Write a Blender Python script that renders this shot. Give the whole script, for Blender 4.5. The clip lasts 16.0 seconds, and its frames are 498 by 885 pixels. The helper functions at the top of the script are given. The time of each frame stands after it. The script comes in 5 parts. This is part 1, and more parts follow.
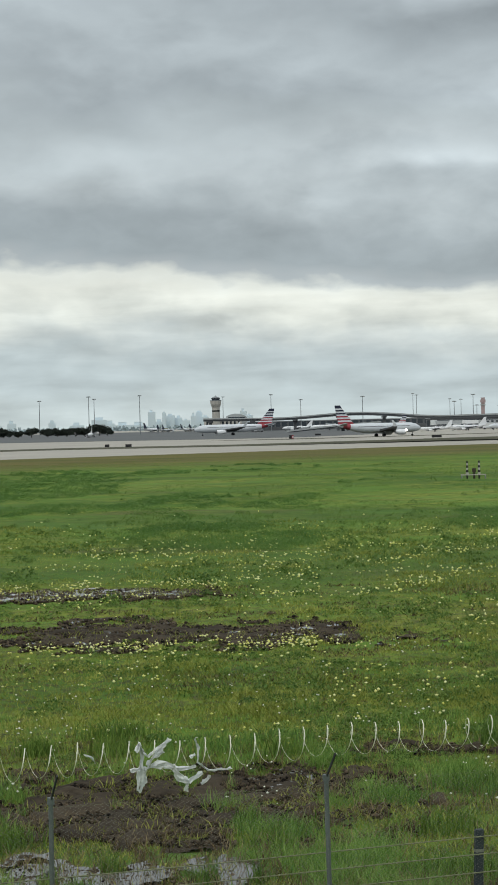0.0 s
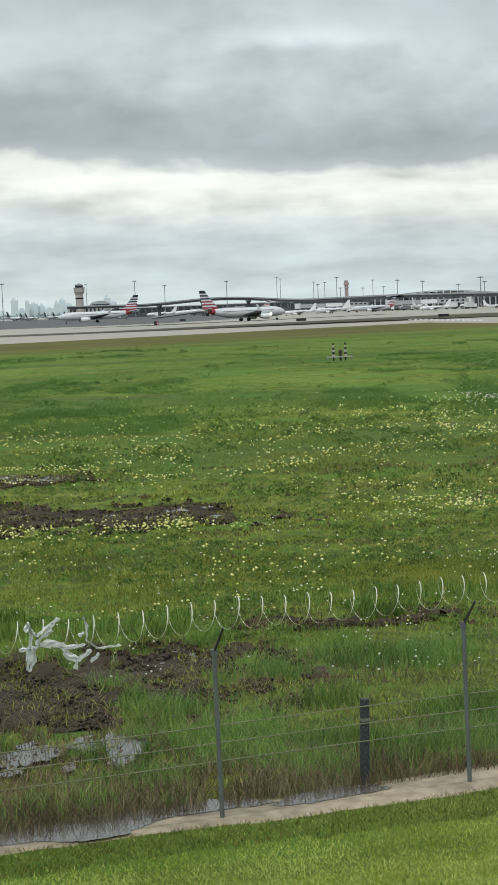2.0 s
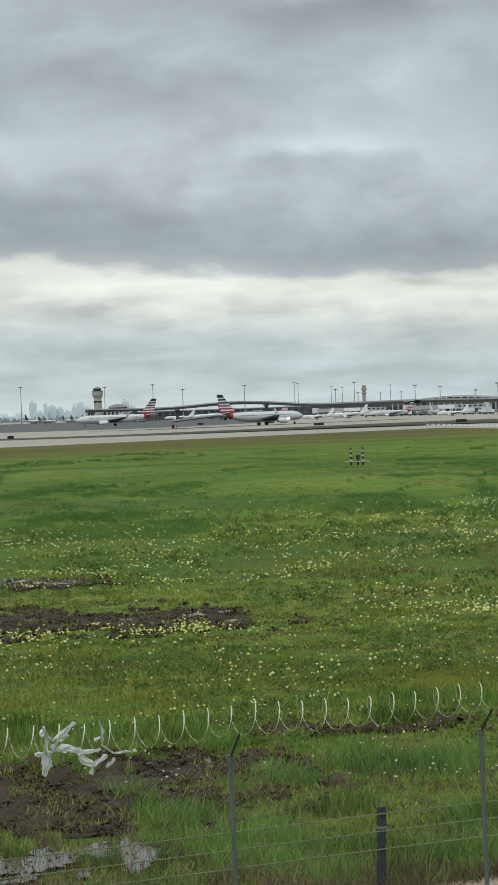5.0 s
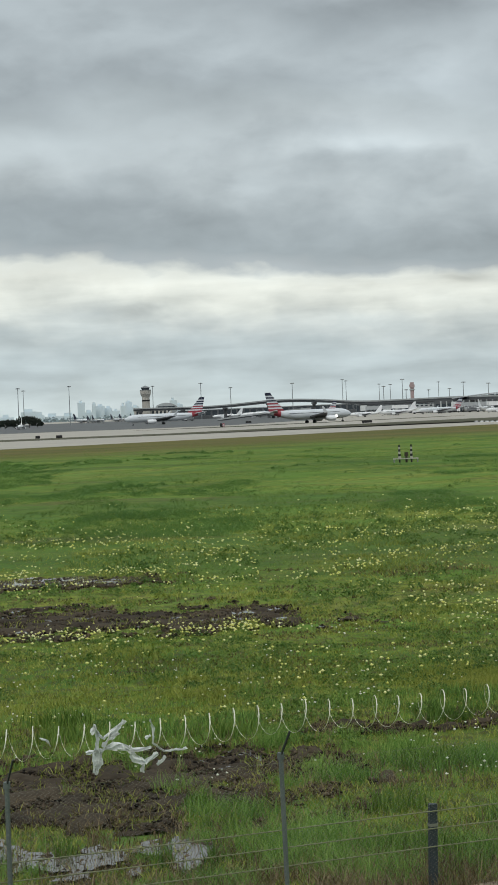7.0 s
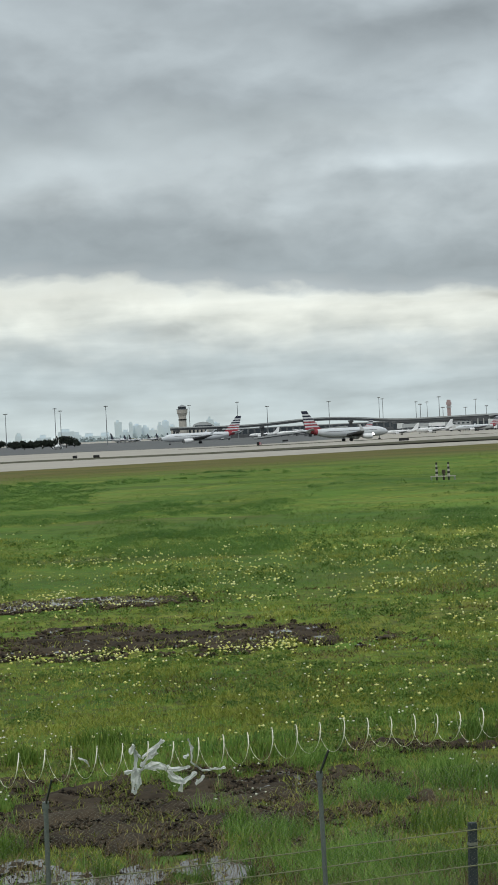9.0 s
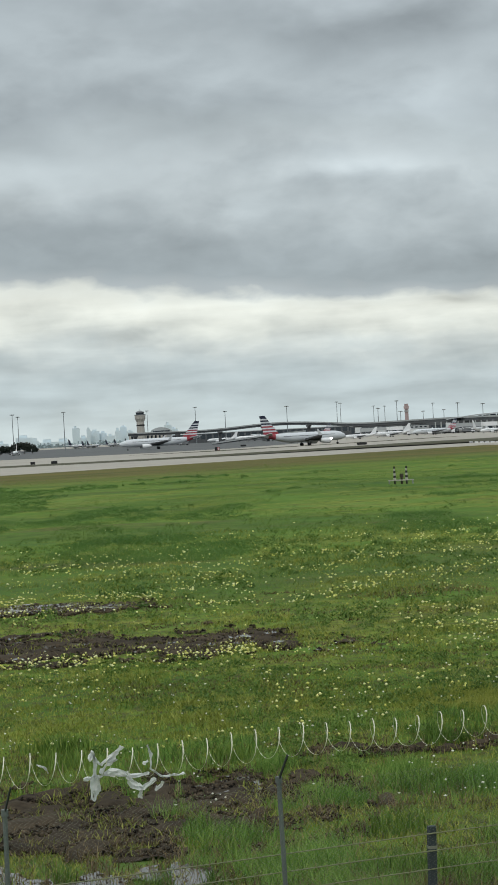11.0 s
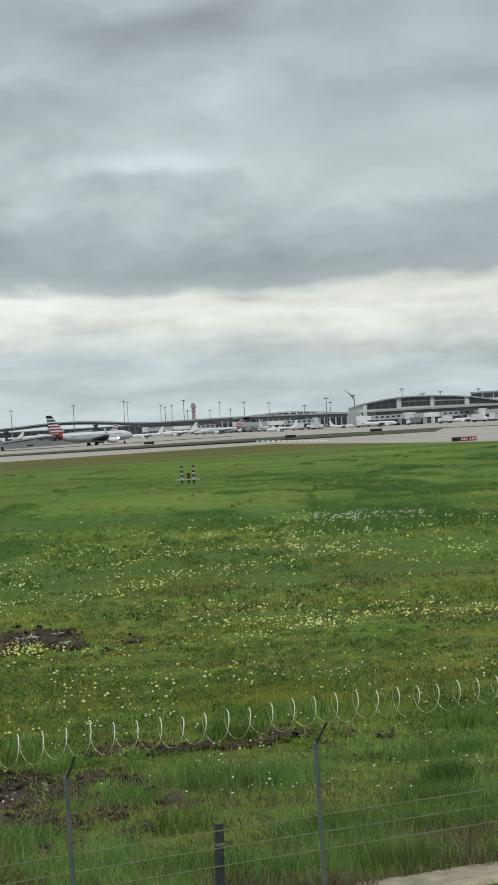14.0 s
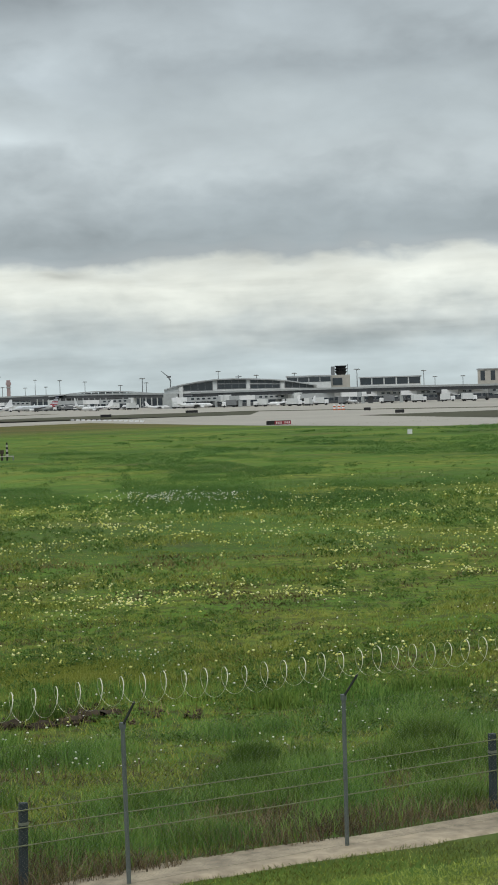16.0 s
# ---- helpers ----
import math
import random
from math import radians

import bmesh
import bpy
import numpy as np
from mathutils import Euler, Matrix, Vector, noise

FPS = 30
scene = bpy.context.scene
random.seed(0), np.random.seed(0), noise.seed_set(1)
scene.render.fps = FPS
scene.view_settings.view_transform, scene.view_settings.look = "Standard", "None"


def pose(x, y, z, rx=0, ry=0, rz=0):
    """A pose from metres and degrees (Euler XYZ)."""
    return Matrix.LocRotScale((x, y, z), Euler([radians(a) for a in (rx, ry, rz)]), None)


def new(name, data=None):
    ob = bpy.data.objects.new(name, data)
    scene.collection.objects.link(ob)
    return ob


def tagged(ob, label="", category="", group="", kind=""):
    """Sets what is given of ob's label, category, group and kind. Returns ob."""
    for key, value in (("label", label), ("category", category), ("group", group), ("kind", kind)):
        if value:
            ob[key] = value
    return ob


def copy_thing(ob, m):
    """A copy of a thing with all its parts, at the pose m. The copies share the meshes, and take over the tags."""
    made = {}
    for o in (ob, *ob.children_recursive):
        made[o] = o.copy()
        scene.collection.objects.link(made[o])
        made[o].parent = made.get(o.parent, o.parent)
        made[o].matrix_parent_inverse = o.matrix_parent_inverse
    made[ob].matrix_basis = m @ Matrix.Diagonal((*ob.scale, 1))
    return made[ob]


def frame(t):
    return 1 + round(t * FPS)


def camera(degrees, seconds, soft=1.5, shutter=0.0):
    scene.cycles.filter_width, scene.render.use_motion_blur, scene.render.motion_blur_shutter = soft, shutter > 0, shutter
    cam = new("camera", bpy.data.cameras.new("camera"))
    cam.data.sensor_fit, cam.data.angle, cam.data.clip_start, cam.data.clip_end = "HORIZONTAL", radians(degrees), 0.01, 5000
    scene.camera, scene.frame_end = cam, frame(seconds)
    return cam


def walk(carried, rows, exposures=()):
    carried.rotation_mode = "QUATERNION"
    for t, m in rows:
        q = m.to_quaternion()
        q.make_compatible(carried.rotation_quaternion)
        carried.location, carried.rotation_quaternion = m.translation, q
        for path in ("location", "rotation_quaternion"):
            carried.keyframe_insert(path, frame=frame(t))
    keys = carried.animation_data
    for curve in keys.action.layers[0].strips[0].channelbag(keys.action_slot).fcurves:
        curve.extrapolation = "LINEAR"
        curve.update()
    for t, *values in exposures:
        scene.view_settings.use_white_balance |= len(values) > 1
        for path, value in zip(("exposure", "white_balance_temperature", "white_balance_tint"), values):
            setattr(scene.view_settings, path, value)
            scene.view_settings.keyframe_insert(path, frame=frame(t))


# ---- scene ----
FOV = 13.955
cam = camera(FOV, 16.0, soft=1.6)
walk(cam, [
    (0.0, pose(0.201, 0.055, 6.584, 89.453, 1.385, 1.975)),
    (0.5, pose(0.109, 0.034, 6.568, 88.252, 2.857, -0.986)),
    (1.0, pose(0.030, 0.017, 6.542, 87.329, 3.664, -2.270)),
    (1.5, pose(-0.018, -0.018, 6.494, 86.353, 2.125, -2.586)),
    (2.0, pose(-0.016, 0.042, 6.483, 86.119, 2.376, -1.851)),
    (2.5, pose(-0.017, 0.015, 6.486, 87.301, 2.369, -1.419)),
    (3.0, pose(-0.017, 0.019, 6.493, 88.479, 2.232, -1.337)),
    (5.5, pose(-0.025, -0.008, 6.496, 89.203, 2.007, -1.294)),
    (6.0, pose(-0.024, 0.024, 6.488, 89.372, 2.094, -0.945)),
    (6.5, pose(-0.022, 0.007, 6.490, 89.376, 2.244, -0.668)),
    (7.0, pose(-0.031, 0.010, 6.489, 89.062, 2.435, 0.000)),
    (7.5, pose(-0.026, 0.010, 6.489, 89.125, 2.663, 0.682)),
    (8.0, pose(-0.030, 0.009, 6.490, 89.523, 2.781, 1.064)),
    (10.5, pose(-0.020, 0.025, 6.488, 89.682, 3.117, 0.558)),
    (11.0, pose(-0.018, -0.006, 6.496, 89.714, 3.139, -0.148)),
    (11.5, pose(-0.019, -0.010, 6.495, 89.723, 3.304, -0.708)),
    (12.0, pose(-0.021, 0.017, 6.486, 89.295, 3.638, -0.379)),
    (12.5, pose(-0.021, -0.040, 6.491, 89.043, 3.494, -0.825)),
    (13.0, pose(-0.011, -0.043, 6.495, 89.410, 3.503, -2.763)),
    (13.5, pose(-0.011, -0.057, 6.499, 89.580, 3.437, -4.820)),
    (14.0, pose(-0.011, -0.043, 6.499, 89.366, 3.268, -6.146)),
    (14.5, pose(-0.006, -0.046, 6.494, 88.924, 2.792, -6.931)),
    (15.0, pose(0.001, -0.017, 6.490, 88.767, 2.417, -7.993)),
    (15.5, pose(0.008, -0.009, 6.486, 88.604, 2.131, -9.626)),
    (16.0, pose(0.012, 0.007, 6.488, 88.596, 1.822, -11.330)),
], exposures=[(0.0, 0.0), (0.5, 0.04), (1.0, 0.11), (1.5, 0.14), (2.0, 0.20), (2.5, 0.14), (3.0, 0.05), (5.5, 0.0), (16.0, 0.0)])

# ---------------------------------------------------------------- light
EYE_H = 6.5
SUN_EL, SUN_AZ = 52.0, 200.0


def build_world():
    w = bpy.data.worlds.new("overcast_sky")
    w.use_nodes = True
    scene.world = w
    nt = w.node_tree
    nt.nodes.clear()
    N, Lk = nt.nodes.new, nt.links.new
    out, bg = N("ShaderNodeOutputWorld"), N("ShaderNodeBackground")
    sky = N("ShaderNodeTexSky")
    sky.sky_type, sky.sun_disc = "NISHITA", False
    sky.sun_elevation, sky.sun_rotation = radians(SUN_EL), radians(SUN_AZ)
    sky.dust_density = 2.0
    dim = N("ShaderNodeVectorMath")
    dim.operation = "SCALE"
    dim.inputs["Scale"].default_value = 0.10
    Lk(sky.outputs[0], dim.inputs[0])
    tc = N("ShaderNodeTexCoord")

    def math(op, a, b=None, c=None):
        m = N("ShaderNodeMath")
        m.operation = op
        for i, v in enumerate((a, b, c)):
            if v is None:
                continue
            if isinstance(v, (int, float)):
                m.inputs[i].default_value = v
            else:
                Lk(v, m.inputs[i])
        return m.outputs[0]

    def cloud_noise(scale, detail, rough, seed, distort=0.0):
        mp = N("ShaderNodeMapping")
        mp.inputs["Scale"].default_value = scale
        mp.inputs["Location"].default_value = seed
        Lk(tc.outputs["Generated"], mp.inputs["Vector"])
        n = N("ShaderNodeTexNoise")
        n.inputs["Scale"].default_value = 1.0
        n.inputs["Detail"].default_value = detail
        n.inputs["Roughness"].default_value = rough
        n.inputs["Distortion"].default_value = distort
        Lk(mp.outputs[0], n.inputs["Vector"])
        return math("SUBTRACT", n.outputs["Fac"], 0.5)

    def clamped(v, a, b, c, d):
        r = N("ShaderNodeMapRange")
        for k, q in zip(("From Min", "From Max", "To Min", "To Max"), (a, b, c, d)):
            r.inputs[k].default_value = q
        Lk(v, r.inputs["Value"])
        return r.outputs[0]

    sep = N("ShaderNodeSeparateXYZ")
    Lk(tc.outputs["Generated"], sep.inputs[0])
    elev = math("MULTIPLY", math("ARCSINE", sep.outputs["Z"]), 57.2958)
    azim = math("MULTIPLY", math("ARCTAN2", sep.outputs["X"], sep.outputs["Y"]), 57.2958)
    big = cloud_noise((9, 9, 20), 3.0, 0.5, (3.1, 1.7, 0.4), 0.2)
    mid = cloud_noise((20, 20, 42), 4.0, 0.48, (0.3, 5.2, 2.2), 0.25)
    wisp = cloud_noise((58, 58, 110), 4.0, 0.5, (1.3, 2.2, 5.2), 0.3)
    streak = cloud_noise((17, 17, 105), 4.0, 0.5, (4.4, 0.2, 1.9), 0.3)
    # layers of cloud by height over the horizon, their edges ragged; the heavy deck comes lower towards the east
    h = math("ADD", elev, clamped(azim, -9.0, 5.0, -0.66, 0.39))
    high = clamped(elev, 4.6, 7.5, 0.35, 1.0)
    h = math("ADD", h, math("MULTIPLY", math("MULTIPLY", big, 5.5), high))
    h = math("ADD", h, math("MULTIPLY", mid, 1.3))
    h = math("ADD", h, math("MULTIPLY", wisp, 0.6))
    ramp = N("ShaderNodeValToRGB")
    ramp.color_ramp.interpolation = "LINEAR"
    el = ramp.color_ramp.elements
    stops = [(0.0, (0.58, 0.665, 0.67)), (0.8, (0.54, 0.63, 0.65)), (1.6, (0.53, 0.615, 0.635)), (2.3, (0.62, 0.68, 0.67)), (2.9, (0.75, 0.79, 0.735)), (3.6, (0.82, 0.85, 0.78)),
             (3.95, (0.76, 0.80, 0.75)), (4.2, (0.44, 0.49, 0.51)), (4.6, (0.36, 0.415, 0.44)), (5.6, (0.39, 0.445, 0.47)), (7.0, (0.51, 0.57, 0.59)), (8.0, (0.47, 0.53, 0.55)),
             (9.2, (0.42, 0.475, 0.50)), (10.5, (0.47, 0.53, 0.555)), (12.0, (0.42, 0.475, 0.50)), (16.0, (0.50, 0.56, 0.59)), (25.0, (0.58, 0.645, 0.67)), (90.0, (0.977, 1.056, 1.062))]
    while len(el) < len(stops):
        el.new(0.5)
    for e, (p, c) in zip(el, stops):
        e.position, e.color = p / 90, (*c, 1)
    Lk(math("DIVIDE", h, 90.0), ramp.inputs[0])
    low = clamped(elev, 3.2, 4.4, 1.0, 0.0)
    shade = math("ADD", 1.0, math("MULTIPLY", mid, 0.50))
    shade = math("ADD", shade, math("MULTIPLY", wisp, 0.18))
    shade = math("ADD", shade, math("MULTIPLY", math("MULTIPLY", streak, 0.62), low))
    # single heavy and thin places in the cloud: bearing, height, half-widths, how much lighter
    wa, we = math("ADD", azim, math("MULTIPLY", mid, 3.2)), math("ADD", math("ADD", elev, math("MULTIPLY", big, 1.6)), math("MULTIPLY", mid, 1.0))
    for ca, ce, ra, re, amount in ((5.8, 9.0, 1.3, 0.8, 0.26), (4.0, 7.1, 1.9, 0.3, 0.26), (-5.7, 7.6, 2.2, 0.5, 0.20), (-6.6, 9.4, 3.0, 1.0, -0.12), (-1.5, 8.8, 2.5, 0.7, -0.10),
                                   (4.6, 11.3, 4.8, 0.6, -0.26), (-6.5, 6.6, 1.2, 0.8, -0.14), (0.3, 6.3, 0.9, 0.35, 0.15), (-2.6, 5.5, 2.6, 0.7, -0.10), (-2.3, 3.7, 1.9, 0.4, 0.12),
                                   (-3.4, 2.7, 0.9, 0.22, -0.20), (15.9, 2.9, 1.6, 0.5, 0.22), (6.2, 3.4, 0.8, 0.2, -0.25), (15.2, 9.5, 3.5, 0.8, -0.20), (5.5, 4.5, 2.0, 0.5, -0.10),
                                   (14.0, 1.6, 5.5, 0.4, -0.12), (11.5, 3.6, 4.0, 0.45, -0.17), (8.5, 7.0, 4.0, 1.6, 0.10)):
        q = math("ADD", math("POWER", math("DIVIDE", math("SUBTRACT", wa, ca), ra), 2.0), math("POWER", math("DIVIDE", math("SUBTRACT", we, ce), re), 2.0))
        shade = math("ADD", shade, math("MULTIPLY", math("EXPONENT", math("MULTIPLY", q, -1.0)), amount))
    mul = N("ShaderNodeVectorMath")
    mul.operation = "SCALE"
    Lk(ramp.outputs[0], mul.inputs[0])
    Lk(shade, mul.inputs["Scale"])
    mix = N("ShaderNodeMix")
    mix.data_type = "RGBA"
    mix.inputs["Factor"].default_value = 0.94
    Lk(dim.outputs[0], mix.inputs["A"])
    Lk(mul.outputs[0], mix.inputs["B"])
    Lk(mix.outputs["Result"], bg.inputs["Color"])
    bg.inputs["Strength"].default_value = 1.0
    Lk(bg.outputs[0], out.inputs[0])


build_world()
sun_data = bpy.data.lights.new("sun", "SUN")
sun_data.energy, sun_data.angle, sun_data.color = 1.1, radians(25), (1.0, 0.97, 0.92)
sun = new("sun", sun_data)
sun.rotation_euler = (radians(90 - SUN_EL), 0, radians(180 - SUN_AZ))


# ---------------------------------------------------------------- materials
def material(name, colour, rough=0.7, metal=0.0, vary=0.25, fine=8.0, coarse=0.6, bump=0.0, island=0.0, second=None, spec=0.4):
    m = bpy.data.materials.new(name)
    m.use_nodes = True
    nt = m.node_tree
    N, Lk = nt.nodes.new, nt.links.new
    b = nt.nodes["Principled BSDF"]
    b.inputs["Roughness"].default_value = rough
    b.inputs["Metallic"].default_value = metal
    b.inputs["Specular IOR Level"].default_value = spec
    tc = N("ShaderNodeTexCoord")
    geo = N("ShaderNodeNewGeometry")
    src = geo.outputs["Position"] if coarse < 0.5 else tc.outputs["Object"]

    def noise_node(scale, detail):
        n = N("ShaderNodeTexNoise")
        n.inputs["Scale"].default_value = scale
        n.inputs["Detail"].default_value = detail
        n.inputs["Roughness"].default_value = 0.6
        Lk(src, n.inputs["Vector"])
        return n.outputs["Fac"]

    a, c = noise_node(fine, 4), noise_node(coarse, 3)
    mixn = N("ShaderNodeMix")
    mixn.inputs["Factor"].default_value = 0.5
    Lk(a, mixn.inputs["A"])
    Lk(c, mixn.inputs["B"])
    ramp = N("ShaderNodeValToRGB")
    lo = [v * (1 - vary) for v in colour]
    hi = [min(1, v * (1 + vary)) for v in (second or colour)]
    e = ramp.color_ramp.elements
    e[0].position, e[0].color = 0.33, (*lo, 1)
    e[1].position, e[1].color = 0.67, (*hi, 1)
    Lk(mixn.outputs["Result"], ramp.inputs[0])
    col = ramp.outputs[0]
    if island:
        r = N("ShaderNodeMath")
        r.operation = "MULTIPLY_ADD"
        Lk(geo.outputs["Random Per Island"], r.inputs[0])
        r.inputs[1].default_value, r.inputs[2].default_value = island * 2, 1 - island
        s = N("ShaderNodeVectorMath")
        s.operation = "SCALE"
        Lk(col, s.inputs[0])
        Lk(r.outputs[0], s.inputs["Scale"])
        col = s.outputs[0]
    Lk(col, b.inputs["Base Color"])
    if bump:
        bp = N("ShaderNodeBump")
        bp.inputs["Strength"].default_value = bump
        bp.inputs["Distance"].default_value = 0.02
        Lk(a, bp.inputs["Height"])
        Lk(bp.outputs[0], b.inputs["Normal"])
    return m


M = {}
M["steel"] = material("galvanised_steel", (0.15, 0.17, 0.17), 0.6, 0.3, 0.2, 30, 2)
M["wire"] = material("galvanised_wire", (0.20, 0.21, 0.17), 0.6, 0.2, 0.2, 40, 3)
M["cable"] = material("dull_cable", (0.19, 0.20, 0.11), 0.8, 0.0, 0.2, 40, 3)
M["razor"] = material("razor_ribbon", (0.66, 0.65, 0.53), 0.5, 0.3, 0.15, 30, 2)
M["arm"] = material("dark_steel_arm", (0.05, 0.055, 0.06), 0.6, 0.5, 0.2, 30, 2)
M["darkpost"] = material("dark_painted_steel", (0.04, 0.052, 0.06), 0.6, 0.3, 0.3, 25, 2)
M["bag"] = material("white_plastic_film", (0.92, 0.93, 0.92), 0.45, 0, 0.03, 20, 2, 0.2)
M["concrete"] = material("runway_concrete", (0.36, 0.335, 0.29), 0.85, 0, 0.14, 0.35, 0.02)
M["concrete_b"] = material("taxiway_concrete", (0.33, 0.315, 0.28), 0.85, 0, 0.14, 0.35, 0.02)
M["asphalt"] = material("apron_asphalt", (0.10, 0.105, 0.105), 0.9, 0, 0.2, 0.3, 0.02)
M["strip"] = material("mow_strip_concrete", (0.34, 0.28, 0.20), 0.75, 0, 0.55, 4, 0.45, 0.3)
M["infield"] = material("dry_infield_grass", (0.055, 0.053, 0.024), 0.95, 0, 0.3, 0.5, 0.05)
M["mud"] = material("wet_mud", (0.050, 0.039, 0.026), 0.9, 0, 0.6, 5, 0.45, 0.8, spec=0.12)
M["clod"] = material("dark_mud_clods", (0.055, 0.042, 0.028), 0.9, 0, 0.5, 8, 0.45, island=0.95, spec=0.15)
M["water"] = material("puddle_water", (0.11, 0.10, 0.085), 0.06, 0, 0.3, 3, 0.4, 0.03, spec=1.0)
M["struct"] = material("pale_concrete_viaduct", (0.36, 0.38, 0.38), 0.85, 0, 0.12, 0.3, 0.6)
# Dark grey for walls; also stands in for shade under decks and wings.
M["struct_dark"] = material("dark_grey_and_shade", (0.085, 0.09, 0.096), 0.85, 0, 0.15, 0.3, 0.6)
M["white"] = material("white_cladding", (0.62, 0.64, 0.64), 0.6, 0, 0.06, 0.3, 0.6)
M["cream"] = material("cream_concrete", (0.42, 0.40, 0.36), 0.8, 0, 0.1, 0.3, 0.6)
M["glass"] = material("dark_facade_glass", (0.035, 0.045, 0.055), 0.15, 0, 0.2, 0.2, 0.6, spec=0.6)
M["glass_band"] = M["glass"]
M["roof"] = material("grey_metal_roof", (0.40, 0.42, 0.43), 0.5, 0.2, 0.08, 0.3, 0.6)
M["plane"] = material("silver_white_aircraft_paint", (0.60, 0.63, 0.66), 0.3, 0, 0.04, 0.5, 0.6)
M["plane_white"] = material("white_aircraft_paint", (0.75, 0.76, 0.77), 0.3, 0, 0.04, 0.5, 0.6)
M["red"] = material("red_paint", (0.30, 0.045, 0.06), 0.4, 0, 0.08, 0.5, 0.6)
M["navy"] = material("navy_paint", (0.014, 0.018, 0.042), 0.4, 0, 0.1, 0.5, 0.6)
M["black"] = material("black_rubber", (0.015, 0.015, 0.016), 0.7, 0, 0.2, 2, 0.6)
M["grey"] = material("mid_grey_metal", (0.20, 0.21, 0.22), 0.5, 0.3, 0.1, 2, 0.6)
M["mast"] = material("grey_mast_steel", (0.24, 0.26, 0.27), 0.5, 0.4, 0.1, 2, 0.6)
M["pink"] = material("faded_red_brown_panels", (0.34, 0.26, 0.255), 0.8, 0, 0.1, 0.3, 0.6)
M["haze"] = material("far_hazy_facades", (0.66, 0.76, 0.82), 0.95, 0, 0.05, 0.01, 0.6, spec=0.0)
M["leaf"] = material("dark_oak_leaves", (0.016, 0.024, 0.016), 0.8, 0, 0.3, 0.4, 0.6, island=0.4)
M["woods"] = material("hazy_far_woods", (0.30, 0.37, 0.39), 0.9, 0, 0.15, 0.05, 0.6, spec=0.0)
M["bark"] = material("brown_bark", (0.05, 0.04, 0.03), 0.9, 0, 0.3, 3, 0.6)
M["orange"] = material("orange_plastic", (0.45, 0.13, 0.06), 0.5, 0, 0.1, 2, 0.6)
M["yellow"] = material("yellow_marking_paint", (0.55, 0.42, 0.06), 0.6, 0, 0.1, 2, 0.6)


# ---------------------------------------------------------------- helpers of this scene
def finish(name, bm, mat):
    me = bpy.data.meshes.new(name)
    bmesh.ops.recalc_face_normals(bm, faces=bm.faces)
    bm.to_mesh(me)
    bm.free()
    me.materials.append(mat)
    return me


def part(name, bm, mat, parent, label=""):
    ob = new(name, finish(name, bm, mat))
    ob.parent = parent
    if label:
        ob["label"] = label
    return ob


def thing(name, m, label, category, group="", kind=""):
    ob = new(name)
    ob.matrix_basis = m
    return tagged(ob, label, category, group, kind)


def box(bm, x0, x1, y0, y1, z0, z1, m=None):
    v = [bm.verts.new((x, y, z)) for x in (x0, x1) for y in (y0, y1) for z in (z0, z1)]
    for f in ((0, 1, 3, 2), (4, 6, 7, 5), (0, 4, 5, 1), (2, 3, 7, 6), (0, 2, 6, 4), (1, 5, 7, 3)):
        bm.faces.new([v[i] for i in f])
    if m is not None:
        bmesh.ops.transform(bm, matrix=m, verts=v)
    return bm


def bm_box(*a):
    return box(bmesh.new(), *a)


def tube(bm, points, radii, n=8, cap=True):
    """A round bar through the points."""
    rings = []
    pts = [Vector(p) for p in points]
    for i, p in enumerate(pts):
        d = (pts[min(i + 1, len(pts) - 1)] - pts[max(i - 1, 0)]).normalized()
        a = d.cross(Vector((0, 0, 1)) if abs(d.z) < 0.9 else Vector((1, 0, 0))).normalized()
        b = d.cross(a)
        r = radii[i] if isinstance(radii, (list, tuple)) else radii
        rings.append([bm.verts.new(p + r * (math.cos(k * math.tau / n) * a + math.sin(k * math.tau / n) * b)) for k in range(n)])
    for r0, r1 in zip(rings, rings[1:]):
        for k in range(n):
            bm.faces.new((r0[k], r0[(k + 1) % n], r1[(k + 1) % n], r1[k]))
    if cap:
        bm.faces.new(rings[0])
        bm.faces.new(rings[-1])
    return bm


def polar(az, d, z=0.0):
    """The place at bearing az (degrees, clockwise from +y) and distance d from the viewpoint."""
    return Vector((d * math.sin(radians(az)), d * math.cos(radians(az)), z))


def height(el, d):
    """The height of what is seen under the elevation el (degrees) at distance d."""
    return EYE_H + d * math.tan(radians(el))


def facing(az, d, turn=0.0, z=0.0):
    """A pose on the ground whose -y side faces the viewpoint."""
    return Matrix.Translation(polar(az, d, z)) @ Matrix.Rotation(radians(-az + turn), 4, "Z")


# ---------------------------------------------------------------- ground
FENCE_A, FENCE_U = Vector((0.2, 25.4, 0)), Vector((0.935, 0.354, 0)).normalized()
FENCE_N = Vector((FENCE_U.y, -FENCE_U.x, 0))  # towards the viewpoint


def fence_side(x, y):
    return (x - FENCE_A.x) * FENCE_N.x + (y - FENCE_A.y) * FENCE_N.y


def smooth(a, b, v):
    k = np.clip((v - a) / (b - a), 0, 1)
    return k * k * (3 - 2 * k)


# churned wet places in the meadow: centre and half-widths in metres
MUD = [(-9.6, 78.5, 5.0, 2.8), (-5.0, 63.8, 6.6, 4.4), (-3.6, 35.2, 4.2, 2.8), (-5.0, 29.6, 3.0, 1.1), (2.6, 40.6, 2.6, 0.9), (5.2, 41.2, 2.3, 1.3), (-0.3, 37.2, 0.9, 1.4)]


def mud_mask(x, y):
    m = np.zeros_like(x, dtype=float)
    for cx, cy, rx, ry in MUD:
        m = np.maximum(m, 1.35 - np.sqrt(((x - cx) / rx) ** 2 + ((y - cy) / ry) ** 2))
    return m


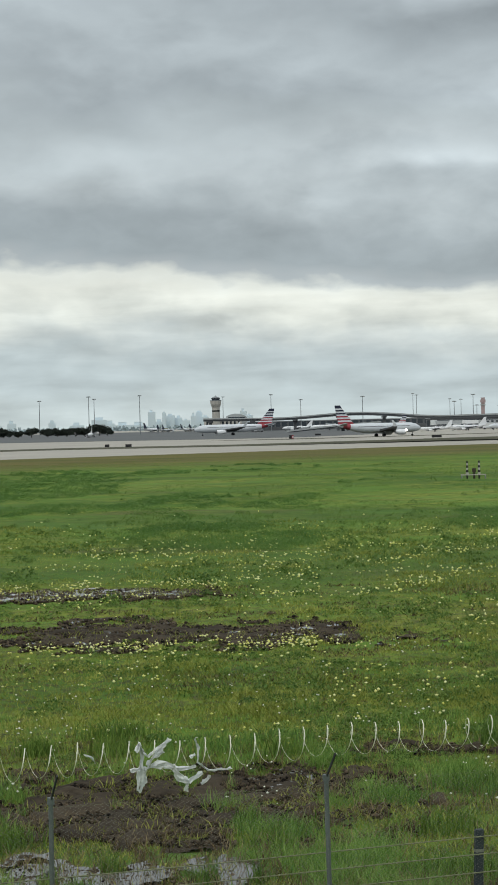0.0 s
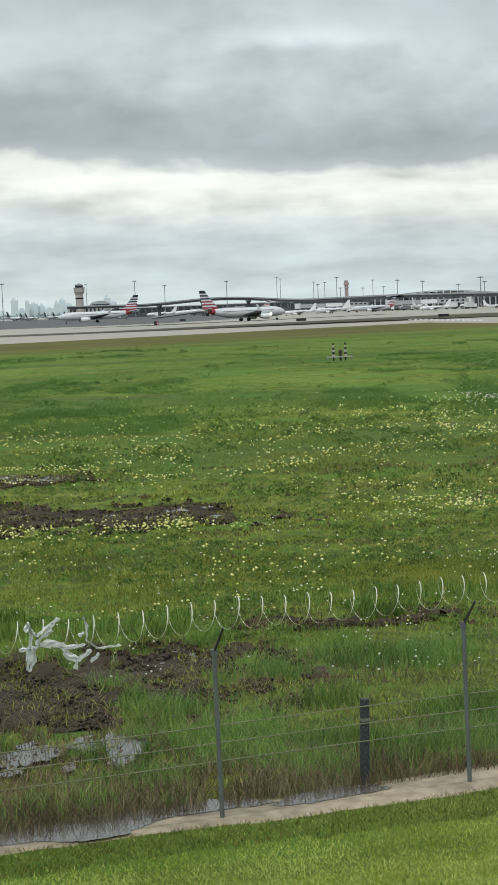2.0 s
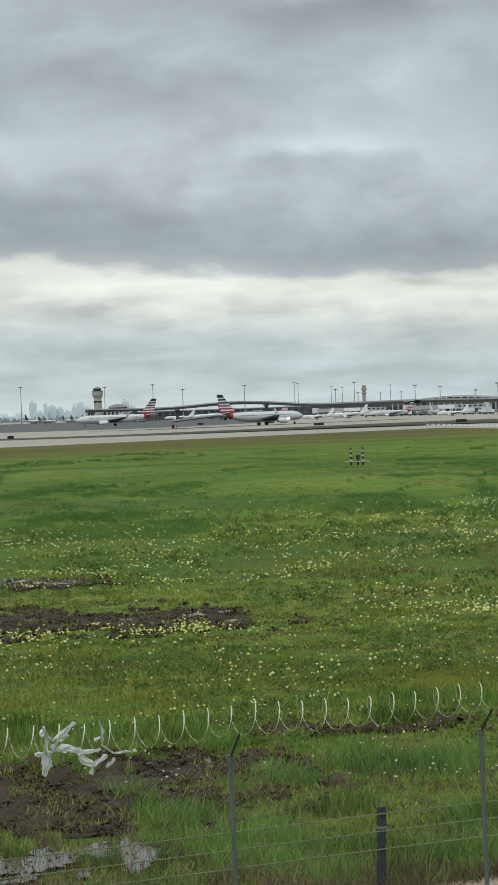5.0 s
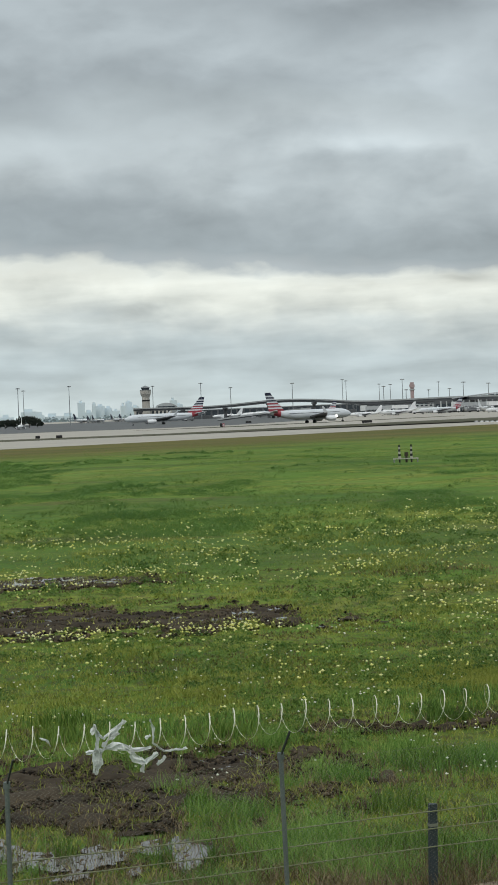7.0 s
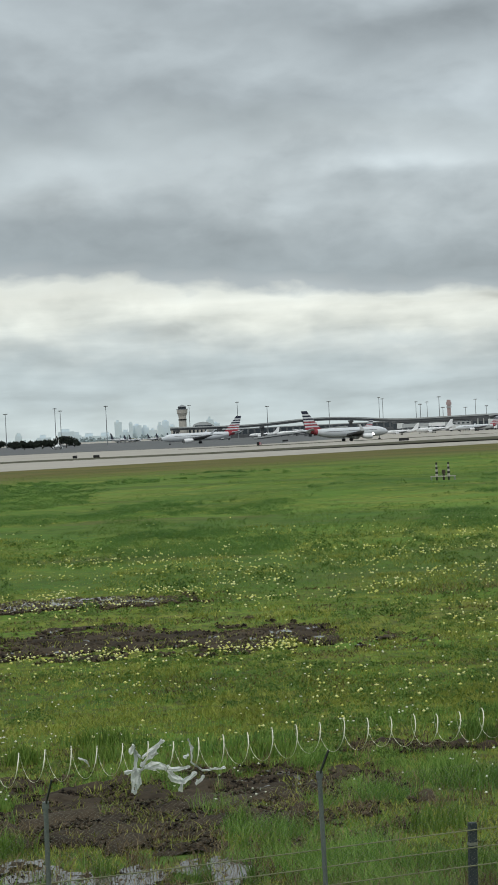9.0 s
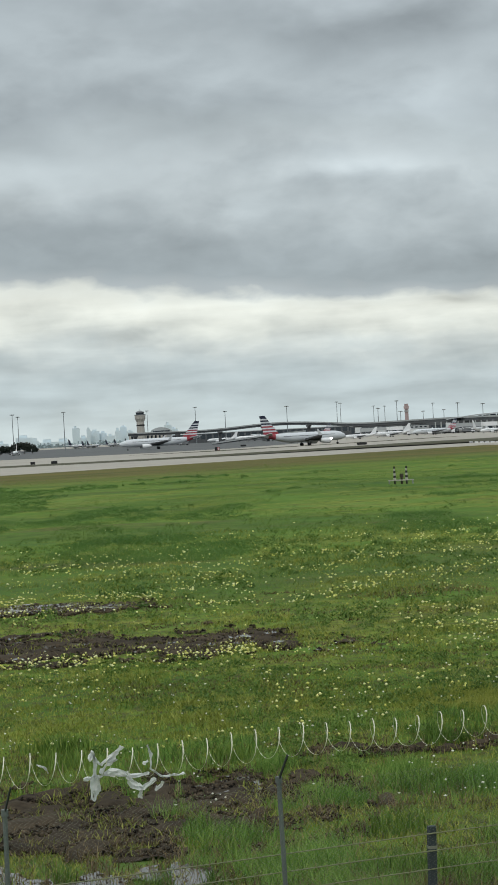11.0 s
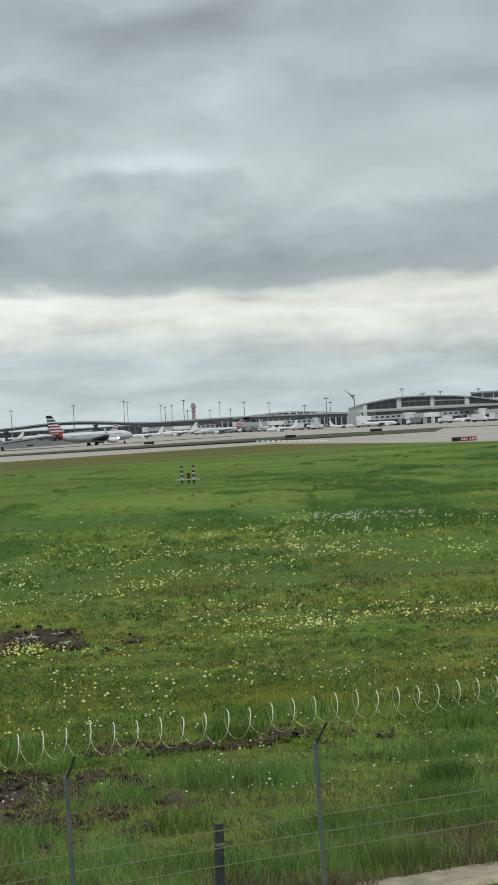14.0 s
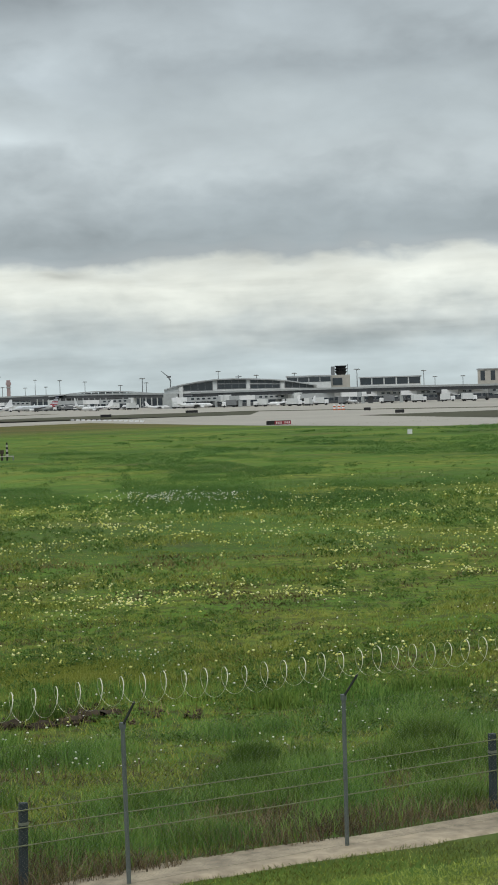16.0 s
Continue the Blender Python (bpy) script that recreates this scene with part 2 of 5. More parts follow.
def ground_z(x, y):
    s = fence_side(x, y)
    z = 4.85 * np.clip((s - 1.3) / 22.0, 0, 1) ** 1.5
    far = smooth(2.0, 8.0, -s) * (1 - smooth(300.0, 380.0, y))
    wave = 0.06 * np.sin(x * 0.35 + y * 0.21) * np.cos(y * 0.17 - x * 0.11) + 0.25 * np.sin(y * 0.035 + x * 0.012) * smooth(60, 140, y) * np.cos(x * 0.03 - 0.4)
    return z + far * wave * (1 - np.clip(mud_mask(np.asarray(x, dtype=float), np.asarray(y, dtype=float)) * 2.5, 0, 1))


GRID_N = 380
GRID_U = np.linspace(-1, 1, GRID_N)
GRID_X = 8 + 12 * np.sinh(GRID_U * 6.6)
GRID_Y = 36 + 12 * np.sinh(GRID_U * 6.6)
GRID_Z = ground_z(*np.meshgrid(GRID_X, GRID_Y, indexing="ij"))


def lie(x, y):
    """The height of the ground sheet itself, between its corners."""
    i = np.clip(np.searchsorted(GRID_X, x) - 1, 0, GRID_N - 2)
    j = np.clip(np.searchsorted(GRID_Y, y) - 1, 0, GRID_N - 2)
    u = (x - GRID_X[i]) / (GRID_X[i + 1] - GRID_X[i])
    v = (y - GRID_Y[j]) / (GRID_Y[j + 1] - GRID_Y[j])
    return (GRID_Z[i, j] * (1 - u) + GRID_Z[i + 1, j] * u) * (1 - v) + (GRID_Z[i, j + 1] * (1 - u) + GRID_Z[i + 1, j + 1] * u) * v


def ground_mesh():
    n = GRID_N
    X, Y = np.meshgrid(GRID_X, GRID_Y, indexing="ij")
    co = np.stack([X, Y, GRID_Z], -1).reshape(-1, 3)
    i, j = np.meshgrid(np.arange(n - 1), np.arange(n - 1), indexing="ij")
    a = (i * n + j).ravel()
    faces = np.stack([a, a + n, a + n + 1, a + 1], 1)
    me = bpy.data.meshes.new("ground")
    me.from_pydata(co.tolist(), [], faces.tolist())
    me.polygons.foreach_set("use_smooth", [True] * len(me.polygons))
    return me


def grass_ground_material():
    m = bpy.data.materials.new("field_soil_and_grass")
    m.use_nodes = True
    nt = m.node_tree
    N, Lk = nt.nodes.new, nt.links.new
    b = nt.nodes["Principled BSDF"]
    b.inputs["Roughness"].default_value = 0.95
    b.inputs["Specular IOR Level"].default_value = 0.15
    geo = N("ShaderNodeNewGeometry")

    def nz(sx, sy, detail, seed):
        mp = N("ShaderNodeMapping")
        mp.inputs["Scale"].default_value = (sx, sy, 1)
        mp.inputs["Location"].default_value = (seed, seed * 2.3, 0)
        Lk(geo.outputs["Position"], mp.inputs["Vector"])
        n = N("ShaderNodeTexNoise")
        n.inputs["Scale"].default_value = 1.0
        n.inputs["Detail"].default_value = detail
        n.inputs["Roughness"].default_value = 0.62
        Lk(mp.outputs[0], n.inputs["Vector"])
        return n.outputs["Fac"]

    def ramp(fac, stops):
        r = N("ShaderNodeValToRGB")
        e = r.color_ramp.elements
        while len(e) < len(stops):
            e.new(0.5)
        for q, (p, c) in zip(e, stops):
            q.position, q.color = p, (*c, 1)
        Lk(fac, r.inputs[0])
        return r.outputs[0]

    def mix(f, a, c):
        x = N("ShaderNodeMix")
        x.data_type = "RGBA"
        Lk(f, x.inputs["Factor"])
        Lk(a, x.inputs["A"])
        Lk(c, x.inputs["B"])
        return x.outputs["Result"]

    base = ramp(nz(0.035, 0.035, 8, 3), [(0.34, (0.036, 0.094, 0.012)), (0.48, (0.092, 0.180, 0.020)), (0.60, (0.122, 0.212, 0.034)), (0.70, (0.165, 0.200, 0.045))])
    tint = ramp(nz(0.9, 0.7, 8, 11), [(0.34, (0.056, 0.090, 0.014)), (0.52, (0.150, 0.195, 0.025)), (0.68, (0.265, 0.262, 0.056))])
    patch = ramp(nz(0.13, 0.16, 4, 7), [(0.40, (0, 0, 0)), (0.62, (1, 1, 1))])
    col = mix(patch, base, tint)
    # long dark drifts: ranker growth, and the shade of swale slopes put into the colour
    drift = ramp(nz(0.016, 0.034, 6, 41), [(0.47, (0, 0, 0)), (0.59, (0.68, 0.68, 0.68))])
    rank = ramp(nz(0.5, 0.3, 6, 43), [(0.35, (0.030, 0.080, 0.013)), (0.7, (0.082, 0.155, 0.024))])
    col = mix(drift, col, rank)
    dry = ramp(nz(0.05, 0.10, 6, 23), [(0.56, (0, 0, 0)), (0.70, (0.7, 0.7, 0.7))])
    drycol = ramp(nz(1.3, 1.3, 5, 5), [(0.3, (0.075, 0.068, 0.028)), (0.7, (0.14, 0.115, 0.05))])
    col = mix(dry, col, drycol)
    # bare wet soil between the tufts, more of it towards the fence
    lush = N("ShaderNodeMapRange")
    sep = N("ShaderNodeSeparateXYZ")
    Lk(geo.outputs["Position"], sep.inputs[0])
    lush.inputs["From Min"].default_value, lush.inputs["From Max"].default_value = 55, 125
    lush.inputs["To Min"].default_value, lush.inputs["To Max"].default_value = 0.72, 0.06
    Lk(sep.outputs["Y"], lush.inputs["Value"])
    soilmask = ramp(nz(2.6, 1.6, 8, 13), [(0.48, (0, 0, 0)), (0.58, (1, 1, 1))])
    sm = N("ShaderNodeMath")
    sm.operation = "MULTIPLY"
    Lk(soilmask, sm.inputs[0])
    Lk(lush.outputs[0], sm.inputs[1])
    back = N("ShaderNodeMapRange")  # none on the mown bank
    bank = N("ShaderNodeVectorMath")
    bank.operation = "DOT_PRODUCT"
    Lk(geo.outputs["Position"], bank.inputs[0])
    bank.inputs[1].default_value = (-0.354, 0.935, 0)
    back.inputs["From Min"].default_value, back.inputs["From Max"].default_value = 22.9, 23.6
    Lk(bank.outputs["Value"], back.inputs["Value"])
    sm2 = N("ShaderNodeMath")
    sm2.operation = "MULTIPLY"
    Lk(sm.outputs[0], sm2.inputs[0])
    Lk(back.outputs[0], sm2.inputs[1])
    soil = ramp(nz(5, 5, 6, 17), [(0.3, (0.030, 0.026, 0.014)), (0.7, (0.085, 0.072, 0.034))])
    col = mix(sm2.outputs[0], col, soil)
    # the unmown, browned margin along the runway
    dist = N("ShaderNodeVectorMath")
    dist.operation = "DOT_PRODUCT"
    Lk(geo.outputs["Position"], dist.inputs[0])
    dist.inputs[1].default_value = (-0.572, 0.820, 0)
    mr = N("ShaderNodeMapRange")
    mr.inputs["From Min"].default_value, mr.inputs["From Max"].default_value = 265, 320
    Lk(dist.outputs["Value"], mr.inputs["Value"])
    brown = ramp(nz(0.02, 0.05, 6, 31), [(0.3, (0.075, 0.085, 0.020)), (0.7, (0.15, 0.125, 0.038))])
    col = mix(mr.outputs[0], col, brown)
    Lk(col, b.inputs["Base Color"])
    bp = N("ShaderNodeBump")
    bp.inputs["Strength"].default_value = 0.8
    bp.inputs["Distance"].default_value = 0.06
    Lk(nz(5, 5, 6, 2), bp.inputs["Height"])
    Lk(bp.outputs[0], b.inputs["Normal"])
    return m


ground = new("ground", ground_mesh())
ground.data.materials.append(grass_ground_material())
tagged(ground, "wet green airfield meadow with mown bank and browned margin", "ground", kind="structure")


def slab(name, corners, z, mat, label, category="pavement", thick=0.3):
    bm = bmesh.new()
    top = [bm.verts.new((x, y, z)) for x, y in corners]
    low = [bm.verts.new((x, y, z - thick)) for x, y in corners]
    bm.faces.new(top)
    bm.faces.new(low[::-1])
    for i in range(len(top)):
        k = (i + 1) % len(top)
        bm.faces.new((top[i], low[i], low[k], top[k]))
    bmesh.ops.triangulate(bm, faces=bm.faces)
    ob = new(name, finish(name, bm, mat))
    return tagged(ob, label, category, kind="structure")


# one wide pavement, its grass islands laid on it
slab("pavement", [(-900, -110), (-54, 441), (62, 518), (71, 450), (79, 391), (101, 305), (160, 190), (900, -200), (2600, 900), (1500, 3000), (-1500, 3000), (-2600, 900)],
     0.03, M["concrete"], "pale tan concrete runway and taxiways, slightly stained", "runway")
slab("ground_island_a", [(-420, 330), (-80, 590), (-23, 580), (45, 612), (75, 608), (117, 583), (142, 690), (104, 718), (50, 690), (-25, 628), (-82, 640), (-440, 380)],
     0.06, M["infield"], "narrow brown grass strip beside the runway", "grass strip")
slab("ground_island_b", [(125, 486), (127, 384), (210, 300), (330, 420), (163, 496)], 0.06, M["infield"], "browned grass wedge between taxiways", "grass strip")
slab("ground_island_c", [(117, 700), (142, 706), (171, 630), (190, 580), (300, 470), (296, 455), (185, 560), (166, 607), (138, 684)], 0.06, M["infield"],
     "thin brown grass strip beside a taxiway", "grass strip")
slab("ground_island_d", [(-45, 790), (-10, 765), (40, 800), (90, 850), (84, 866), (30, 815)], 0.06, M["infield"], "thin brown grass strip beside a taxiway", "grass strip")
slab("apron", [(-420, 1060), (-98, 905), (-42, 865), (-5, 870), (30, 965), (42, 1200), (40, 1500), (0, 2000), (-900, 2200), (-900, 1300)], 0.06, M["asphalt"], "dark grey asphalt apron with faint stains", "apron")


# ---------------------------------------------------------------- far buildings
def viaduct(name, label, course, deck):
    """Elevated way on piers along a course of bearings, distances and elevations."""
    top = thing(name, Matrix.Identity(4), label, "viaduct")
    az = [c[0] for c in course]
    grid = np.linspace(az[0], az[-1], 120)
    dist = np.interp(grid, az, [c[1] for c in course])
    z = np.interp(grid, az, [height(c[2], c[1]) for c in course])
    ker = np.ones(5) / 5
    zs = np.convolve(np.pad(z, 2, "edge"), ker, "valid")

    def ribbon(name, up, low, near, far, mat):
        bm = bmesh.new()
        rows = []
        for a, d, h in zip(grid, dist, zs):
            p, q = polar(a, d - near), polar(a, d + far)
            rows.append([bm.verts.new((v.x, v.y, h + k)) for v, k in ((p, up), (q, up), (q, low), (p, low))])
        for r0, r1 in zip(rows, rows[1:]):
            for i in range(4):
                k = (i + 1) % 4
                bm.faces.new((r0[i], r0[k], r1[k], r1[i]))
        bm.faces.new(rows[0])
        bm.faces.new(rows[-1])
        return part(name, bm, mat, top)

    # Deck and piers are darker than the parapets: shade below put into the colour.
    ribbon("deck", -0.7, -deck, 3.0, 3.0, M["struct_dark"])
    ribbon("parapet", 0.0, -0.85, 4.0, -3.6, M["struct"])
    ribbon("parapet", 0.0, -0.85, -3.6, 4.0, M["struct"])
    a = az[0] + 0.2
    while a < az[-1]:
        d, h = np.interp(a, grid, dist), np.interp(a, grid, zs)
        bm = bmesh.new()
        m = facing(a, d)
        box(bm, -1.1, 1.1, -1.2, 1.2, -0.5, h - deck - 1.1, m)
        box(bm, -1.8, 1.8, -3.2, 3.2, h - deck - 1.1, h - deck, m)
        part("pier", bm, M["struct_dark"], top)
        a += math.degrees(31.0 / d)


def facade_panel(parent, name, pts, y, mat, thick=0.25):
    """A flat panel proud of a front, from its outline in x and z."""
    bm = bmesh.new()
    f = [bm.verts.new((x, y - thick, z)) for x, z in pts]
    b = [bm.verts.new((x, y + 0.3, z)) for x, z in pts]
    bm.faces.new(f)
    for i in range(len(f)):
        k = (i + 1) % len(f)
        bm.faces.new((f[i], b[i], b[k], f[k]))
    return part(name, bm, mat, parent)


def terminal():
    az0, d = 11.05, 985.0
    t = thing("terminal_building", facing(az0, d), "white airport terminal with a curved metal roof and dark glazing", "terminal")
    X = lambda a: d * math.tan(radians(a - az0))
    H = lambda e: height(e, d)
    prof = [(8.95, 0.17), (9.2, 0.245), (9.5, 0.30), (9.9, 0.365), (10.4, 0.412), (10.9, 0.418), (11.4, 0.40), (11.9, 0.37), (12.4, 0.32), (12.8, 0.25), (13.25, 0.16)]
    for name, a0, a1, y0, y1, mat in (("wall", -0.55, 0.0, 0, 38, M["white"]), ("roof", 0.0, 0.55, -1.6, 40, M["roof"])):
        bm = bmesh.new()
        rows = []
        for a, e in prof:
            lo = 0.0 if name == "wall" else H(e) - 0.55
            hi = H(e) - 0.55 if name == "wall" else H(e)
            rows.append([bm.verts.new((X(a), y, z)) for y, z in ((y0, lo), (y0, hi), (y1, hi), (y1, lo))])
        for r0, r1 in zip(rows, rows[1:]):
            for i in range(4):
                k = (i + 1) % 4
                bm.faces.new((r0[i], r0[k], r1[k], r1[i]))
        bm.faces.new(rows[0])
        bm.faces.new(rows[-1])
        part(name, bm, mat, t)

    def glaze(a0, a1, e0, e1, f0, f1, n=4):
        """A strip of panes from a0 to a1; its foot goes from e0 to e1, its head from f0 to f1."""
        facade_panel(t, "mullion_frame", [(X(a0) - 0.3, H(e0) - 0.3), (X(a1) + 0.3, H(e1) - 0.3), (X(a1) + 0.3, H(f1) + 0.3), (X(a0) - 0.3, H(f0) + 0.3)], 0.0, M["grey"], 0.10)
        for i in range(n):
            u, v = i / n, (i + 1) / n
            xa, xb = X(a0 + (a1 - a0) * u) + 0.12, X(a0 + (a1 - a0) * v) - 0.12
            facade_panel(t, "pane", [(xa, H(e0 + (e1 - e0) * u)), (xb, H(e0 + (e1 - e0) * v)), (xb, H(f0 + (f1 - f0) * v)), (xa, H(f0 + (f1 - f0) * u))], 0.0, M["glass"], 0.22)

    glaze(9.50, 10.30, 0.115, 0.115, 0.245, 0.345)
    glaze(10.46, 11.25, 0.295, 0.285, 0.365, 0.365)
    glaze(10.46, 11.25, 0.140, 0.135, 0.255, 0.25)
    glaze(11.38, 12.2, 0.28, 0.25, 0.345, 0.315)
    glaze(11.38, 12.2, 0.125, 0.115, 0.225, 0.205)
    glaze(12.36, 13.15, 0.12, 0.09, 0.275, 0.16)
    for a in np.arange(9.5, 13.0, 0.72):
        glaze(a, a + 0.62, -0.27, -0.27, -0.04, -0.04, 3)
    for a in (9.42, 10.38, 11.31, 12.28):
        bm = bm_box(X(a) - 0.9, X(a) + 0.9, -1.2, 0, 0, H(0.3) - 1.2)
        part("pilaster", bm, M["white"], t)
    facade_panel(t, "lower_front", [(X(9.3), 0.1), (X(13.2), 0.1), (X(13.2), H(0.03)), (X(9.3), H(0.03))], 0.0, M["struct_dark"], 0.05)
    bm = bmesh.new()
    tube(bm, [(0, 10, H(0.40)), (0, 10, H(0.5))], 0.25)
    tube(bm, [(-1.5, 10, H(0.46)), (1.5, 10, H(0.47))], 0.3)
    part("roof_antenna", bm, M["mast"], t)
    # stair core at its end
    c = thing("stair_block", facing(9.12, 975), "plain pale concrete stair block beside the terminal", "building")
    part("wall", bm_box(-3.4, 3.4, 0, 12, 0, height(0.045, 975)), M["struct"], c)


def plain_building(name, az0, az1, d, top, label, wall, depth=30.0, windows=0, win=(0.1, 0.3), category="building", roof=None, margin=0.12):
    mid = (az0 + az1) / 2
    w = d * math.tan(radians((az1 - az0) / 2))
    b = thing(name, facing(mid, d), label, category)
    h = height(top, d)
    part("wall", bm_box(-w, w, 0, depth, 0, h - 0.6), wall, b)
    part("roof", bm_box(-w - 0.5, w + 0.5, -0.5, depth + 0.5, h - 0.6, h), roof or M["roof"], b)
    z0, z1 = height(win[0], d), height(win[1], d)
    for i in range(windows):
        x0, x1 = -w + 2 * w * (i + margin) / windows, -w + 2 * w * (i + 1 - margin) / windows
        q = part("window", bm_box(x0 - 0.15, x1 + 0.15, -0.08, 0.2, z0 - 0.15, z1 + 0.15), M["grey"], b)
        part("pane", bm_box(x0, x1, -0.16, 0.1, z0, z1), M["glass"], q)
    return b


def station():
    """Rail station on the guideway, under one shallow arch."""
    az0, d = 7.2, 1120.0
    t = thing("station", facing(az0, d), "long low rail station with a shallow arched roof and dark glazing", "station")
    X = lambda a: d * math.tan(radians(a - az0))
    part("wall", bm_box(X(5.2), X(9.0), 0, 18, 0, height(0.02, d)), M["struct_dark"], t)
    arch = [(5.7 + 0.2 * k, 0.075 + 0.105 * math.sin(math.pi * k / 15) ** 1.1) for k in range(16)]
    bm = bmesh.new()
    rows = [[bm.verts.new((X(a), y, height(e, d) + z)) for y, z in ((-1.5, 0), (19, 0), (19, -0.5), (-1.5, -0.5))] for a, e in arch]
    for r0, r1 in zip(rows, rows[1:]):
        for i in range(4):
            bm.faces.new((r0[i], r0[(i + 1) % 4], r1[(i + 1) % 4], r1[i]))
    bm.faces.new(rows[0])
    bm.faces.new(rows[-1])
    part("roof", bm, M["roof"], t)
    for (a0, e0), (a1, e1) in list(zip(arch, arch[1:]))[2:-2]:
        pts = [(X(a0) + 0.25, height(0.02, d)), (X(a1) - 0.25, height(0.02, d)), (X(a1) - 0.25, height(e1, d) - 0.7), (X(a0) + 0.25, height(e0, d) - 0.7)]
        facade_panel(t, "pane", pts, 0.6, M["glass"])
    for k in range(24):
        x = X(5.25 + 0.16 * k)
        q = part("bay", bm_box(x, x + 2.3, -0.1, 0.2, 0.5, height(-0.08, d)), M["glass"], t)
        part("pier", bm_box(x + 2.35, x + 3.0, -0.6, 0.1, 0, height(0.0, d)), M["struct"], t)


def control_tower():
    d = 1560.0
    t = thing("control_tower", facing(-2.89, d), "grey concrete control tower with a flared dark glass cab", "control tower")
    H = lambda e: height(e, d)
    for name, mat, rings in (("shaft", "cream", ((0, 3.1), (0.47, 3.0))), ("band", "black", ((0.345, 3.2), (0.385, 3.2))), ("collar", "cream", ((0.46, 3.0), (0.55, 4.1), (0.65, 4.3))),
                             ("gallery", "grey", ((0.65, 4.4), (0.668, 4.4))), ("cab", "glass", ((0.668, 2.9), (0.725, 3.4))), ("roof", "grey", ((0.725, 3.5), (0.75, 2.7), (0.775, 0.9)))):
        bm = bmesh.new()
        tube(bm, [(0, 0, H(e) if e else 0) for e, r in rings], [r for e, r in rings], 14)
        part(name, bm, M[mat], t)
    bm = bmesh.new()
    tube(bm, [(0, 0, H(0.77)), (0, 0, H(0.81))], 0.15, 6)
    part("antenna", bm, M["mast"], t)
    b = plain_building("tower_base_building", -3.2, -2.2, d + 4, 0.125, "low grey terminal building with pale piers and dark openings", M["struct_dark"], 30, 9, (-0.12, 0.06))
    w = d * math.tan(radians(0.5))
    for i in range(10):
        x = -w + 2 * w * i / 9
        part("pier", bm_box(x - 0.8, x + 0.8, -1.0, 0, 0, H(0.10)), M["cream"], b)
    v = thing("vaulted_hall", facing(-2.43, d + 30), "small hall with a rounded pale metal roof", "building")
    bm = bmesh.new()
    rows = []
    for k in range(13):
        u = k / 12
        x, z = -5.0 + 16.5 * u, H(0.14) + (H(0.285) - H(0.14)) * math.sin(math.pi * min(1, 0.08 + 0.9 * u)) ** 0.6
        rows.append([bm.verts.new((x, 0, 0)), bm.verts.new((x, 0, z)), bm.verts.new((x, 18, z)), bm.verts.new((x, 18, 0))])
    for r0, r1 in zip(rows, rows[1:]):
        for i in range(4):
            bm.faces.new((r0[i], r0[(i + 1) % 4], r1[(i + 1) % 4], r1[i]))
    bm.faces.new(rows[0])
    bm.faces.new(rows[-1])
    part("roof", bm, M["struct"], v)
    part("glazed_band", bm_box(-3.5, 10.0, -0.12, 0.1, H(0.15), H(0.19)), M["glass"], v)


def second_tower():
    d = 2000.0
    t = thing("distant_tower", facing(4.6, d), "distant faded red-brown tower with a wider top", "tower")
    H = lambda e: height(e, d)
    part("shaft", bm_box(-1.8, 1.8, -1.8, 1.8, 0, H(0.42)), M["pink"], t)
    part("head", bm_box(-2.6, 2.6, -2.6, 2.6, H(0.42), H(0.50)), M["pink"], t)
    part("band", bm_box(-2.65, 2.65, -2.65, 2.65, H(0.34), H(0.37)), M["struct"], t)
    part("cap", bm_box(-1.9, 1.9, -1.9, 1.9, H(0.50), H(0.56)), M["pink"], t)


def plant_tower():
    """Blocky service tower with a dark cluster of equipment on top."""
    d = 1060.0
    t = thing("service_tower", facing(13.9, d), "pale service tower block with dark equipment on its roof", "tower")
    H = lambda e: height(e, d)
    part("wall", bm_box(-5.0, 5.2, 0, 14, 0, H(0.42)), M["cream"], t)
    q = part("window", bm_box(-3.9, 1.3, -0.1, 0.1, H(0.13), H(0.34)), M["grey"], t)
    part("pane", bm_box(-3.7, 1.1, -0.2, 0.05, H(0.14), H(0.33)), M["glass"], q)
    part("drum", bm_box(-4.6, -2.6, 2, 10, H(0.42), H(0.66)), M["grey"], t)
    bm = bmesh.new()
    tube(bm, [(0.6, 6, H(0.42)), (0.6, 6, H(0.52)), (0.6, 6, H(0.53)), (0.6, 6, H(0.60)), (0.6, 6, H(0.605)), (0.6, 6, H(0.68))], [2.2, 3.2, 2.4, 3.4, 2.2, 3.3], 12)
    part("equipment", bm, M["black"], t)
    bm = bmesh.new()
    tube(bm, [(4.2, 6, H(0.42)), (4.2, 6, H(0.72))], 0.14, 6)
    part("antenna", bm, M["mast"], t)


def crane():
    d = 1150.0
    c = thing("tower_crane", facing(9.1, d), "slender grey crane with a raised jib", "crane")
    H = lambda e: height(e, d)
    bm = bmesh.new()
    tube(bm, [(0.6, 0, 0), (0.6, 0, H(0.45))], 0.35, 6)
    part("mast", bm, M["mast"], c)
    bm = bmesh.new()
    tube(bm, [(0.9, 0, H(0.38)), (-0.6, 0, H(0.52)), (-4.6, 0, H(0.69))], [0.45, 0.4, 0.2], 6)
    part("jib", bm, M["mast"], c)
    part("cab", bm_box(-1.4, 1.0, -0.8, 0.8, H(0.49), H(0.54)), M["grey"], c)


